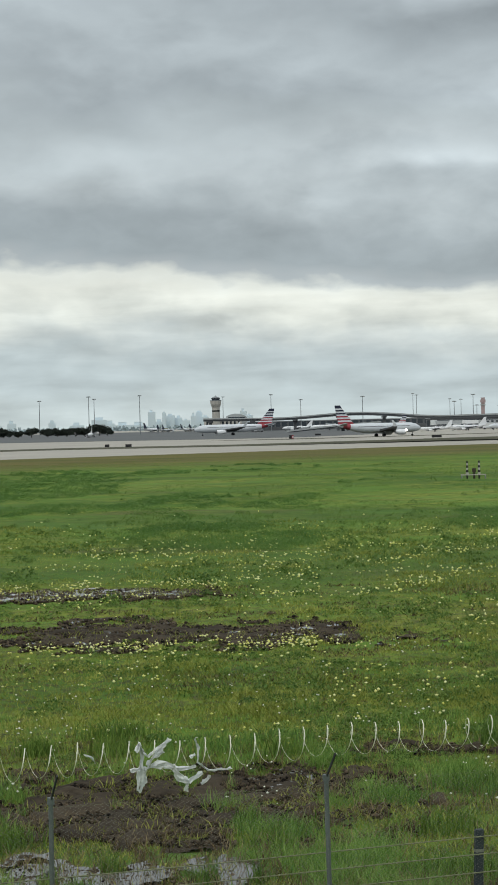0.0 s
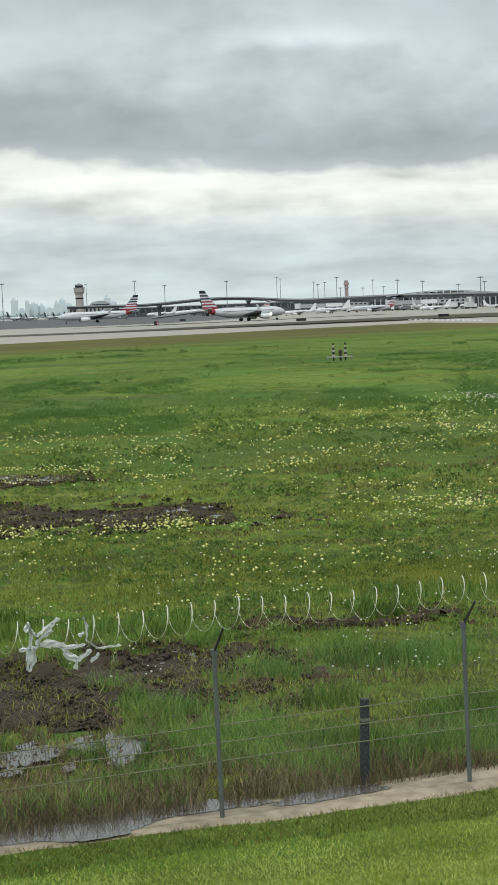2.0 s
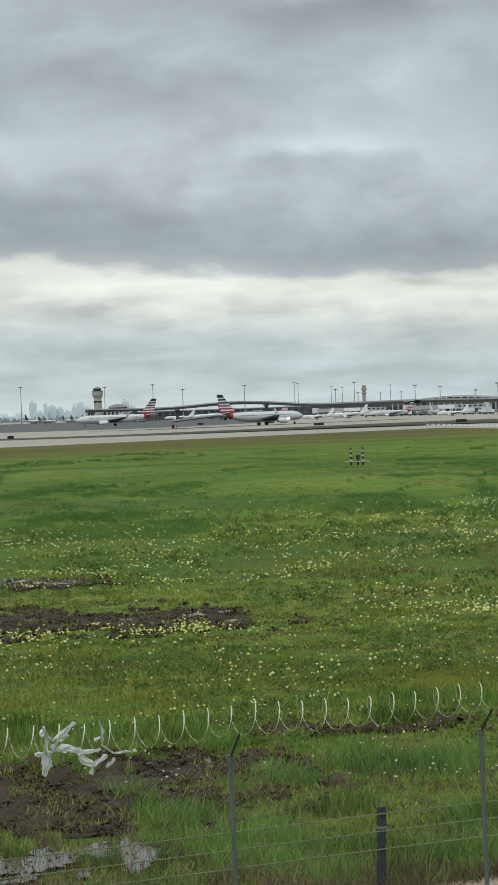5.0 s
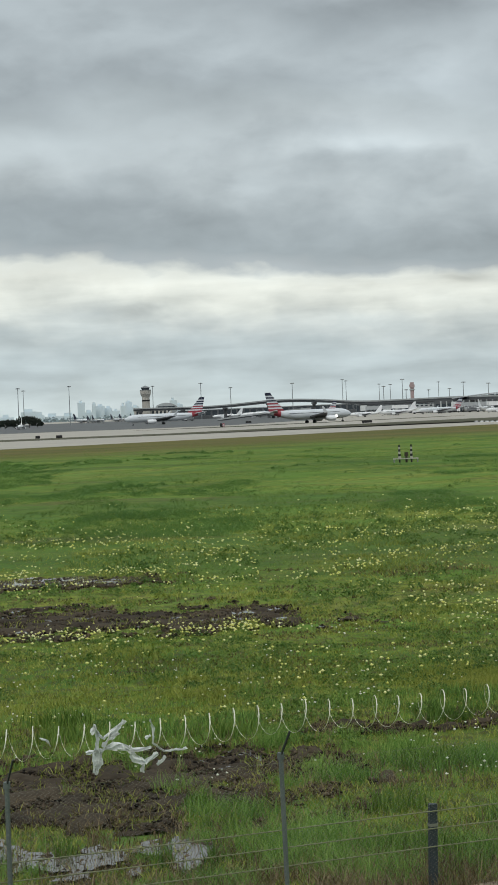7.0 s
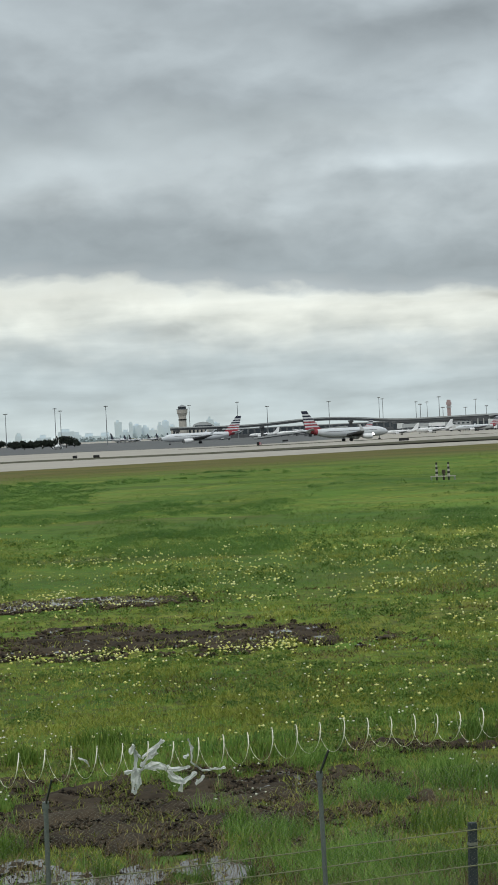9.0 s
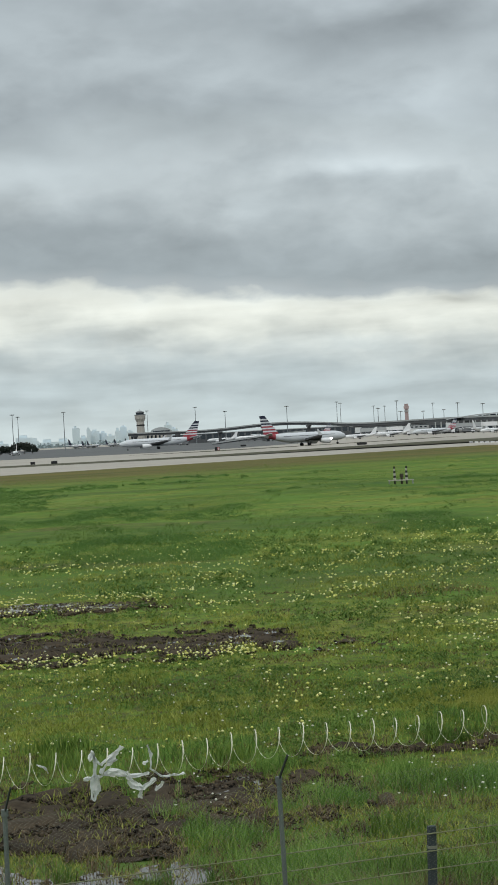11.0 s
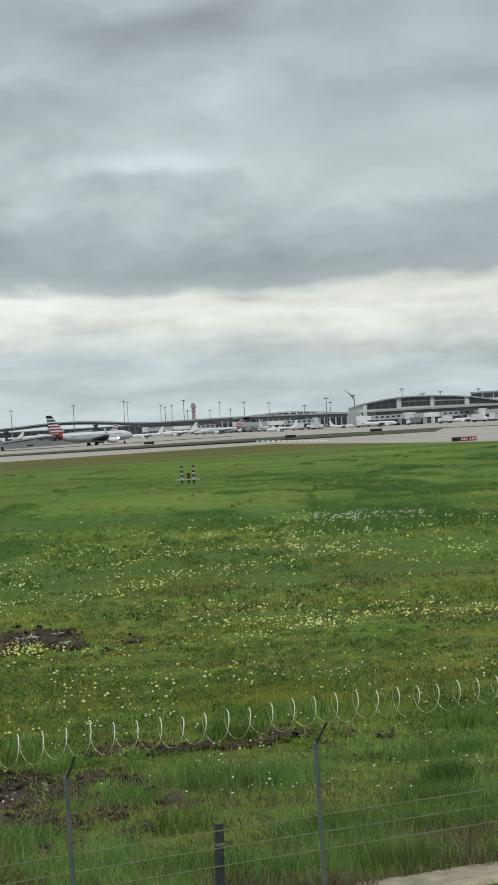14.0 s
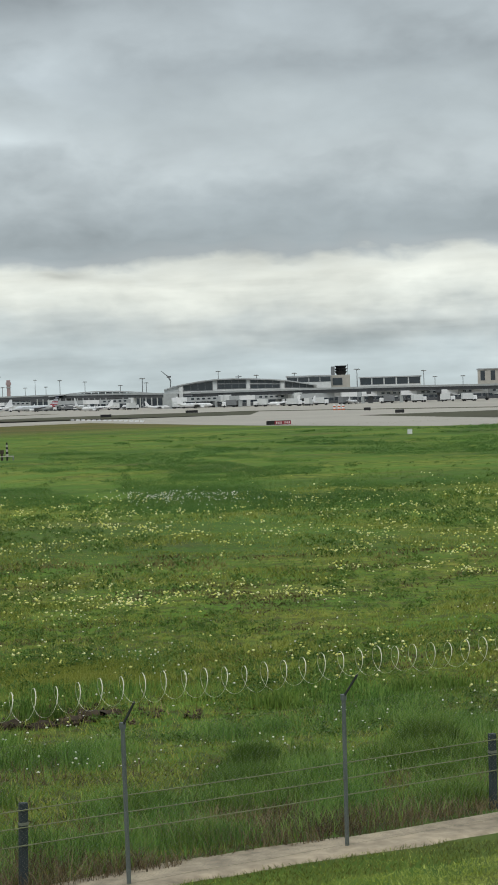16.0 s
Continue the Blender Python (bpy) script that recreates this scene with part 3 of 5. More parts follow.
def light_mast(d, el):
    h = height(el, d)
    t = thing("light_mast", Matrix.Identity(4), "tall grey apron light mast with a ring of floodlights", "light mast", "apron light masts")
    bm = bmesh.new()
    tube(bm, [(0, 0, 0), (0, 0, h * 0.5), (0, 0, h)], [0.34, 0.27, 0.18], 8)
    part("pole", bm, M["mast"], t)
    bm = bmesh.new()
    tube(bm, [(0, 0, h - 0.5), (0, 0, h - 0.1)], [1.1, 1.25], 10)
    part("head_ring", bm, M["grey"], t)
    for k in range(6):
        a = k * math.tau / 6
        m = Matrix.Translation((1.25 * math.cos(a), 1.25 * math.sin(a), h - 0.5)) @ Matrix.Rotation(a, 4, "Z")
        part("floodlight", box(bmesh.new(), -0.35, 0.35, -0.3, 0.3, -0.25, 0.25, m), M["struct"], t)
    return t


def masts():
    for az, el, d in ((-7.84, 0.77, 1480), (-6.46, 0.86, 1480), (-6.31, 0.79, 1600), (-5.03, 0.86, 1480), (-2.69, 0.77, 1750), (-1.335, 0.80, 1560), (-0.5, 0.64, 1560), (1.24, 0.69, 1500),
                      (2.65, 0.73, 1900), (2.75, 0.69, 1900), (3.68, 0.56, 1900), (3.80, 0.49, 1500), (3.99, 0.54, 1900), (4.33, 0.67, 1500), (4.43, 0.37, 1500), (5.34, 0.55, 1900),
                      (5.06, 0.34, 1700), (5.64, 0.35, 1700), (6.03, 0.52, 1450), (6.73, 0.46, 1500), (7.72, 0.33, 1400), (8.34, 0.51, 1120), (8.45, 0.38, 1400), (10.48, 0.64, 1300),
                      (12.62, 0.52, 1300), (14.38, 0.58, 1060), (16.25, 0.48, 1300), (16.56, 0.30, 1300), (17.34, 0.30, 1300), (11.55, 0.50, 1300)):
        t = light_mast(d, el)
        t.matrix_basis = Matrix.Translation(polar(az, d))


def skyline():
    rng = random.Random(5)
    for az0, az1, el, d in ((-6.4, -5.95, 0.19, 4300), (-6.0, -5.75, 0.08, 4200), (-5.3, -4.86, 0.03, 4200), (-4.81, -4.60, 0.385, 4300), (-4.62, -4.40, 0.10, 4350), (-4.41, -4.30, 0.34, 4300),
                            (-4.30, -4.05, 0.27, 4320), (-4.05, -3.85, 0.20, 4330), (-3.85, -3.62, 0.12, 4300), (-3.61, -3.45, 0.25, 4300), (-3.47, -3.28, 0.345, 4350), (-3.30, -3.10, 0.21, 4300),
                            (-3.1, -2.7, 0.12, 4320), (-2.22, -2.02, 0.34, 4300), (-2.05, -1.85, 0.22, 4330), (-7.6, -7.4, 0.13, 4300), (-8.75, -8.5, 0.14, 4300), (-9.2, -8.9, 0.08, 4300), (-7.0, -6.6, 0.05, 4300), (-5.75, -5.3, 0.03, 4300)):
        b = thing("skyscraper", facing((az0 + az1) / 2, d), "hazy blue-grey tower block on the far skyline", "skyscraper", "far skyline")
        w, h = d * math.tan(radians((az1 - az0) / 2)), height(el, d)
        part("body", bm_box(-w, w, 0, 2 * w, 0, h), M["haze"], b)
        part("crown", bm_box(-w * 0.55, w * (0.2 + 0.4 * rng.random()), w * 0.3, w * 1.2, h, h + 2.5 + 4 * rng.random()), M["haze"], b)


def leaf_clump(bm, c, r, n, rng, size=1.0):
    for _ in range(n):
        v = Vector((rng.gauss(0, 1), rng.gauss(0, 1), rng.gauss(0, 1))).normalized() * r * rng.random() ** 0.4
        p = c + Vector((v.x, v.y, v.z * 0.75))
        q = Euler((rng.random() * 6, rng.random() * 6, rng.random() * 6)).to_matrix()
        s = (0.32 + 0.35 * rng.random()) * size
        bm.faces.new([bm.verts.new(p + q @ Vector(k) * s) for k in ((-1, -0.5, 0), (1, -0.4, 0.2), (0.8, 0.6, 0), (-0.7, 0.7, 0.2))])


def far_tree(az, d, h, w, seed):
    rng = random.Random(seed)
    t = thing("tree", Matrix.Translation(polar(az, d)), "dark green round-headed oak beyond the apron", "tree", "far trees")
    bm = bmesh.new()
    tube(bm, [(0, 0, 0), (0.1, 0, h * 0.25), (0, 0.1, h * 0.55)], [0.35, 0.28, 0.12], 7)
    for k in range(4):
        a = k * 1.6 + rng.random()
        tube(bm, [(0, 0, h * 0.22), (w * 0.25 * math.cos(a), w * 0.25 * math.sin(a), h * 0.6)], [0.16, 0.05], 5)
    part("trunk", bm, M["bark"], t)
    bm = bmesh.new()
    for k in range(16):
        a, r = rng.random() * math.tau, w * 0.5 * rng.random() ** 0.5
        c = Vector((r * math.cos(a), r * math.sin(a), h * (0.30 + 0.48 * rng.random() * (1 - 0.5 * r / (w * 0.5)))))
        leaf_clump(bm, c, 0.24 * w * (0.7 + 0.5 * rng.random()), 90, rng)
    part("crown", bm, M["leaf"], t)


def far_woods():
    """The line of woods on the horizon beyond the airfield."""
    rng = random.Random(8)
    bm = bmesh.new()
    for k in range(900):
        p = polar(rng.uniform(-16, 26), rng.uniform(2700, 3100), rng.uniform(-1, 1.5))
        leaf_clump(bm, p, rng.uniform(5, 8), 12, rng, 4.0)
    tagged(new("far_woods", finish("far_woods", bm, M["woods"])), "hazy blue-green woods along the horizon", "woods", kind="stuff")


def trees():
    for i, (az, d, h, w) in enumerate(((-8.85, 1420, 8.4, 9), (-8.07, 1420, 8.2, 9), (-7.62, 1430, 7.6, 8), (-7.35, 1425, 7.8, 8), (-7.1, 1430, 7.4, 8), (-6.85, 1425, 7.6, 8), (-6.6, 1430, 7.0, 8),
                                       (-6.18, 1420, 11.0, 12.5), (-5.95, 1440, 6.8, 7), (-9.5, 1430, 8.5, 9), (-8.45, 1450, 6.3, 7))):
        far_tree(az, d, h, w, i + 3)


# ---------------------------------------------------------------- aircraft
def airliner(label, body, fin="stripes", group=""):
    """A twin-engined narrow-body airliner, nose along +x, its main wheels about the origin."""
    a = thing("airliner", Matrix.Identity(4), label, "airplane", group)
    s = 19.0
    st = [(0, 0.12, 3.0), (0.5, 0.62, 3.0), (1.4, 1.15, 3.1), (2.8, 1.6, 3.25), (4.5, 1.87, 3.35), (6.5, 1.97, 3.4), (26, 1.97, 3.4), (30, 1.6, 3.7), (34, 1.02, 4.2), (37.5, 0.5, 4.65), (39.4, 0.16, 4.85)]
    bm = bmesh.new()
    tube(bm, [(s - x, 0, z) for x, r, z in st], [r for x, r, z in st], 18)
    for f in bm.faces:
        f.smooth = True
    fus = part("fuselage", bm, body, a)
    bm = bmesh.new()
    box(bm, s - 2.9, s - 1.75, -0.75, 0.75, 3.95, 4.35)
    part("cockpit_window", bm, M["glass"], fus)
    for side in (-1, 1):
        part("window_band", bm_box(s - 30.0, s - 6.4, side * 1.86, side * 1.905, 3.92, 4.12), M["grey"], fus)

    def slab4(pts, t0, t1):
        """A wing-like body through an outline of four corners, root pair first."""
        bm = bmesh.new()
        up = [bm.verts.new(Vector(p) + Vector((0, 0, t / 2))) for p, t in zip(pts, (t0, t0, t1, t1))]
        dn = [bm.verts.new(Vector(p) - Vector((0, 0, t / 2))) for p, t in zip(pts, (t0, t0, t1, t1))]
        bm.faces.new(up)
        bm.faces.new(dn[::-1])
        for i in range(4):
            bm.faces.new((up[i], dn[i], dn[(i + 1) % 4], up[(i + 1) % 4]))
        return bm

    for y in (-1, 1):
        # Shade at the wing root and belly is put into this dark grey.
        w = part("wing", slab4([(s - 12.6, y * 1.2, 2.35), (s - 20.2, y * 1.2, 2.35), (s - 23.4, y * 17.0, 3.9), (s - 21.7, y * 17.0, 3.9)], 0.85, 0.22), M["struct_dark"], a, "wing, its shade put in as dark grey")
        bm = bmesh.new()
        o = [(s - 21.7, 3.9), (s - 23.4, 3.9), (s - 24.6, 6.4), (s - 23.9, 6.4)]
        p = [bm.verts.new((x, y * (17.0 + 0.25 * (z - 3.9)), z)) for x, z in o]
        q = [bm.verts.new((x, y * (17.15 + 0.25 * (z - 3.9)), z)) for x, z in o]
        bm.faces.new(p)
        bm.faces.new(q[::-1])
        for i in range(4):
            bm.faces.new((p[i], q[i], q[(i + 1) % 4], p[(i + 1) % 4]))
        part("winglet", bm, body, w)
        bm = bmesh.new()
        tube(bm, [(s - 10.8, y * 4.9, 1.62), (s - 11.1, y * 4.9, 1.62), (s - 13.4, y * 4.9, 1.65), (s - 15.2, y * 4.9, 1.75)], [0.95, 1.08, 1.06, 0.62], 14)
        e = part("engine", bm, M["plane_white"], a)
        bm = bmesh.new()
        tube(bm, [(s - 10.7, y * 4.9, 1.62), (s - 10.85, y * 4.9, 1.62)], 0.86, 14)
        part("fan", bm, M["black"], e)
        part("pylon", bm_box(s - 15.4, s - 11.8, y * 4.9 - 0.18, y * 4.9 + 0.18, 2.2, 2.9), body, e)
        part("tailplane", slab4([(s - 34.2, y * 0.5, 4.75), (s - 37.8, y * 0.5, 4.75), (s - 39.6, y * 7.1, 5.5), (s - 38.2, y * 7.1, 5.5)], 0.35, 0.14), body, a)
        g = part("main_gear", bm_box(s - 19.2, s - 18.8, y * 2.86 - 0.12, y * 2.86 + 0.12, 0.5, 2.4), M["grey"], a)
        for k in (-0.42, 0.42):
            bm = bmesh.new()
            tube(bm, [(s - 19, y * 2.86 + k - 0.18, 0.56), (s - 19, y * 2.86 + k + 0.18, 0.56)], 0.56, 14)
            part("wheel", bm, M["black"], g)
    g = part("nose_gear", bm_box(s - 4.2, s - 4.0, -0.1, 0.1, 0.3, 2.2), M["grey"], a)
    for k in (-0.25, 0.25):
        bm = bmesh.new()
        tube(bm, [(s - 4.1, k - 0.1, 0.35), (s - 4.1, k + 0.1, 0.35)], 0.35, 12)
        part("wheel", bm, M["black"], g)
    # fin, in bands where it is striped
    if fin == "stripes":
        cols = ["red", "red", "plane", "red", "plane", "red", "plane", "navy", "plane", "navy", "plane", "navy", "navy"]
    else:
        cols = [fin] * 3
    n = len(cols)
    lead = lambda u: s - 30.5 - 6.6 * u ** 0.9
    trail = lambda u: s - 37.8 - 1.7 * u
    for i, c in enumerate(cols):
        u0, u1 = i / n, (i + 1) / n
        bm = bmesh.new()
        z0, z1 = 4.9 + 7.6 * u0, 4.9 + 7.6 * u1
        v = []
        for y in (-1, 1):
            v.append([bm.verts.new((x, y * t, z)) for x, z, t in ((lead(u0), z0, 0.20 - 0.12 * u0), (trail(u0), z0 - 0.0, 0.06), (trail(u1), z1, 0.06), (lead(u1), z1, 0.20 - 0.12 * u1))])
        bm.faces.new(v[0])
        bm.faces.new(v[1][::-1])
        for k in range(4):
            bm.faces.new((v[0][k], v[1][k], v[1][(k + 1) % 4], v[0][(k + 1) % 4]))
        part("fin_band" if fin == "stripes" else "fin", bm, M[c], a)
    if fin == "stripes":
        bm = bmesh.new()
        tube(bm, [(s - 33.0, 0, 4.08), (s - 34.5, 0, 4.27), (s - 36.0, 0, 4.46)], [1.19, 0.97, 0.73], 18, False)
        part("tail_flash", bm, M["red"], a, "red flash round the rear fuselage")
    return a


def on_apron(az, d, heading, scale=1.0):
    return Matrix.Translation(polar(az, d, 0.065)) @ Matrix.Rotation(radians(heading), 4, "Z") @ Matrix.Scale(scale, 4)


def aircraft():
    a = airliner("silver airliner with a red, white and blue striped fin, taxiing", M["plane"], "stripes", "striped-tail airliners")
    a.matrix_basis = on_apron(1.72, 800, 30)
    lamp = bmesh.new()
    bmesh.ops.create_icosphere(lamp, subdivisions=2, radius=0.55, matrix=Matrix.Translation((19 - 10.4, -5.5, 2.35)))
    glow = bpy.data.materials.new("landing_light")
    glow.use_nodes = True
    glow.node_tree.nodes["Principled BSDF"].inputs["Emission Color"].default_value = (1, 0.98, 0.9, 1)
    glow.node_tree.nodes["Principled BSDF"].inputs["Emission Strength"].default_value = 3.0
    lit = part("landing_light", lamp, glow, a, "lit white landing light")
    for az, d, hd, sc in ((-2.42, 1128, 188, 1.14), (1.75, 1130, 192, 0.72), (5.35, 1060, 195, 0.62)):
        copy_thing(a, on_apron(az, d, hd, sc))
    for o in list(bpy.data.objects):
        if o.name.startswith("landing_light.") or (o.name.startswith("landing_light") and o is not lit):
            bpy.data.objects.remove(o)
    b = airliner("plain white airliner parked on the apron", M["plane_white"], "plane_white", "white parked airliners")
    b.matrix_basis = on_apron(0.3, 1480, 182, 0.75)
    for az, d, hd, sc in ((-0.62, 1560, 184, 0.8), (3.25, 1040, 188, 0.6), (4.15, 1060, 200, 0.72), (7.05, 960, 196, 0.55), (12.3, 905, 160, 0.5), (6.65, 1050, 60, 0.7), (8.75, 950, 12, 0.42), (5.0, 1160, 20, 0.6), (6.1, 1100, 70, 0.6), (7.9, 1000, 100, 0.55), (9.8, 930, 8, 0.6), (12.9, 890, 120, 0.45), (14.25, 885, 60, 0.45), (11.6, 920, 80, 0.45)):
        copy_thing(b, on_apron(az, d, hd, sc))
    c = airliner("parked airliner with a dark blue and red fin, nose away", M["plane_white"], "navy", "row of parked tails")
    c.matrix_basis = on_apron(-4.7, 1900, 62, 0.72)
    for az in (-4.38, -4.24, -3.72, -3.48, -3.17):
        copy_thing(c, on_apron(az, 1900, 62, 0.78))
    e = airliner("small white business jet on the taxiway", M["plane_white"], "plane_white")
    e.matrix_basis = on_apron(-6.42, 1230, 272, 0.55)


GUIDEWAY = [(-3.25, 1500, 0.165), (-1.44, 1480, 0.14), (-0.65, 1450, 0.15), (0.15, 1400, 0.215), (0.95, 1380, 0.255), (1.9, 1350, 0.215), (3.17, 1290, 0.095),
            (4.2, 1240, 0.105), (5.7, 1150, 0.12), (7.5, 1050, 0.10), (9.1, 1000, 0.065), (11.3, 960, 0.07), (13.9, 930, 0.07), (15.4, 910, 0.068), (18.3, 880, 0.035), (23, 850, 0.03)]
viaduct("elevated_guideway", "long pale concrete elevated rail guideway on grey piers", GUIDEWAY, 2.3)
viaduct("access_ramp", "pale concrete access ramp that climbs below the guideway", [(-0.9, 1290, -0.235), (-0.2, 1290, -0.17), (0.6, 1295, -0.10), (1.3, 1300, -0.05), (1.75, 1300, -0.03)], 1.5)
terminal()
plain_building("glazed_block", 14.45, 16.16, 1060, 0.335, "flat-roofed white block with five dark window bays", M["white"], 30, 5, (0.12, 0.30), margin=0.07)
rb = plain_building("beige_block", 17.75, 20.6, 1060, 0.47, "beige concrete block with upright ribs", M["cream"], 30, 10, (0.14, 0.40), margin=0.3)
plain_building("link_roof_building", 12.4, 13.65, 1040, 0.43, "low grey-roofed terminal hall with a dark glass front", M["white"], 30, 4, (0.25, 0.37), margin=0.05)
plain_building("concourse", 3.0, 8.9, 1330, 0.03, "long grey airport concourse with dark glazing", M["struct_dark"], 25, 34, (-0.2, -0.04))
plain_building("concourse", 12.9, 19.5, 985, 0.02, "long grey airport concourse with dark glazing below the guideway", M["struct_dark"], 25, 40, (-0.3, -0.12))
station()
plain_building("concourse", -2.15, 3.3, 1660, 0.045, "long dark grey airport concourse behind the guideway", M["struct_dark"], 25, 30, (-0.12, 0.01))
control_tower()
second_tower()
plant_tower()
crane()
masts()
skyline()
trees()
far_woods()
aircraft()


# ---------------------------------------------------------------- fence
def along(s, side=0.0, z=0.0):
    """A place s metres along the fence line, side metres towards the viewpoint."""
    p = FENCE_A + FENCE_U * s + FENCE_N * side
    return Vector((p.x, p.y, z))


FENCE_M = Matrix((FENCE_U, FENCE_N, Vector((0, 0, 1)))).transposed().to_4x4()  # x along, y towards the viewpoint


def fence_pose(s, side=0.0, z=0.0, lean=0.0):
    return Matrix.Translation(along(s, side, z)) @ FENCE_M @ Matrix.Rotation(radians(lean), 4, "Y")


POSTS = [-7.1, -3.55, 0.0, 3.55, 7.07, 10.6, 14.2]


def fence():
    f = thing("chain_link_fence", Matrix.Identity(4), "galvanised chain-link security fence with angled barb arms", "fence")
    rng = random.Random(2)
    for s in POSTS:
        m = fence_pose(s, 0, 0, rng.uniform(-0.6, 0.6))
        bm = bmesh.new()
        tube(bm, [(0, 0, -0.2), (0, 0, 2.12)], 0.030, 12)
        tube(bm, [(0, 0, 2.10), (0, 0, 2.18)], 0.044, 12)
        bmesh.ops.transform(bm, matrix=m, verts=bm.verts)
        p = part("post", bm, M["steel"], f)
        bm = bmesh.new()
        box(bm, -0.009, 0.009, -0.014, 0.014, 0, 0.50)
        bmesh.ops.transform(bm, matrix=m @ Matrix.Translation((0, 0, 2.14)) @ Matrix.Rotation(radians(-45), 4, "X"), verts=bm.verts)
        part("barb_arm", bm, M["arm"], p, "dark angled steel arm")
    # woven wire: bent wires that hook into one another
    s0, s1, pitch, hgt = -8.0, 15.0, 0.075, 2.08
    co, fa = [], []
    r = 0.0019
    rows = int(hgt / pitch * 2)
    for k in range(int((s1 - s0) / pitch)):
        base = s0 + k * pitch
        for j in range(rows + 1):
            x = base + (pitch * 0.5 if (j % 2) else -pitch * 0.5) * 1.04
            z = 0.02 + j * pitch * 0.5
            y = 0.036 + (0.002 if j % 2 else -0.002)
            n = len(co)
            for q in range(3):
                a = q * math.tau / 3
                p = along(x + r * math.cos(a), y + r * math.sin(a), z)
                co.append((p.x, p.y, p.z))
            if j:
                for q in range(3):
                    fa.append((n - 3 + q, n - 3 + (q + 1) % 3, n + (q + 1) % 3, n + q))
    me = bpy.data.meshes.new("chain_link_mesh")
    me.from_pydata(co, [], fa)
    me.materials.append(M["wire"])
    ob = new("chain_link_mesh", me)
    ob.parent = f
    tagged(ob, "thin galvanised diamond wire mesh", kind="stuff")
    for z in (0.05, 2.06):
        bm = bmesh.new()
        tube(bm, [along(s, 0.036, z + 0.006 * math.sin(s * 3)) for s in np.arange(-8, 15.01, 0.5)], 0.0013, 5)
        part("tension_wire", bm, M["cable"], f)


def razor_coil():
    bm = bmesh.new()
    rng = random.Random(9)
    n, pitch, turns = 26, 0.315, 73
    prev = None
    th = 0.0010
    drift = 0.0
    for k in range(n * turns):
        a = -k * math.tau / n
        # Ribbon narrows low on each loop: the dimness there is put into its shape.
        w = 0.0018 + 0.0046 * max(0.0, math.sin(a + 0.75))
        if k % n == 0:
            drift = 0.6 * drift + rng.uniform(-0.05, 0.05)
        s = -8.0 + pitch * k / n + drift * 0.5 * (1 - math.cos(a)) * 0.5
        r = 0.192 + 0.012 * math.sin(k * 0.37 / n * 6)
        sag = -0.05 * math.sin((s / 3.55) * math.pi) ** 2
        c = Vector((s, 0.36 + r * math.sin(a), 2.67 + sag + r * math.cos(a)))
        rad = Vector((0, math.sin(a), math.cos(a)))
        ring = [bm.verts.new(along(v.x, v.y, v.z)) for v in (c + rad * th + Vector((w, 0, 0)), c + rad * th - Vector((w, 0, 0)), c - rad * th - Vector((w, 0, 0)), c - rad * th + Vector((w, 0, 0)))]
        if prev:
            for i in range(4):
                bm.faces.new((prev[i], prev[(i + 1) % 4], ring[(i + 1) % 4], ring[i]))
        if prev and k % 2 == 0:
            t = Vector((0, math.cos(a), -math.sin(a)))
            for sgn in (-1, 1):
                q = [c + Vector((sgn * w, 0, 0)) + t * 0.012, c + Vector((sgn * w, 0, 0)) - t * 0.012, c + Vector((sgn * (w + 0.006), 0, 0)) + t * 0.018]
                bm.faces.new([bm.verts.new(along(v.x, v.y, v.z)) for v in q])
        prev = ring
    ob = new("razor_wire_coil", finish("razor_wire_coil", bm, M["razor"]))
    tagged(ob, "pale galvanised razor wire coil hung on the fence arms", "razor wire")
    bm = bmesh.new()
    tube(bm, [along(s, 0.36, 2.50 - 0.012 * math.sin(s / 3.55 * math.pi) ** 2) for s in np.arange(-8, 14.9, 0.3)], 0.0012, 5)
    part("support_wire", bm, M["cable"], ob)


def cable_barrier():
    b = thing("cable_barrier", Matrix.Identity(4), "three steel cables on short dark posts behind the fence", "cable barrier")
    side = -0.72
    for s in (-5.3, 2.35, 10.3):
        m = fence_pose(s, side, 0, 2.0 if s == 2.35 else 0.5)
        bm = bmesh.new()
        box(bm, -0.055, 0.055, -0.04, 0.04, -0.2, 1.16)
        bmesh.ops.bevel(bm, geom=bm.edges[:], offset=0.008, segments=1, affect="EDGES")
        bmesh.ops.transform(bm, matrix=m, verts=bm.verts)
        p = part("post", bm, M["darkpost"], b)
        bm = bmesh.new()
        box(bm, -0.058, 0.058, -0.043, 0.043, 0.86, 0.90, m)
        part("band", bm, M["wire"], p, "pale reflective band")
    for z in (1.07, 0.84, 0.60):
        bm = bmesh.new()
        tube(bm, [along(s, side + 0.06, z - 0.015 * math.sin((s + 5.2) / 7.65 * math.pi) ** 2) for s in np.arange(-9, 16, 0.4)], 0.0085, 6)
        part("cable", bm, M["cable"], b)


def strip_edge(s):
    """Where the mown grass ends at the concrete strip, s metres along the fence."""
    return np.clip(0.34 + 0.03 * s, 0.18, 0.62) + 0.08 * np.sin(s * 0.9) + 0.04 * np.sin(s * 2.7)


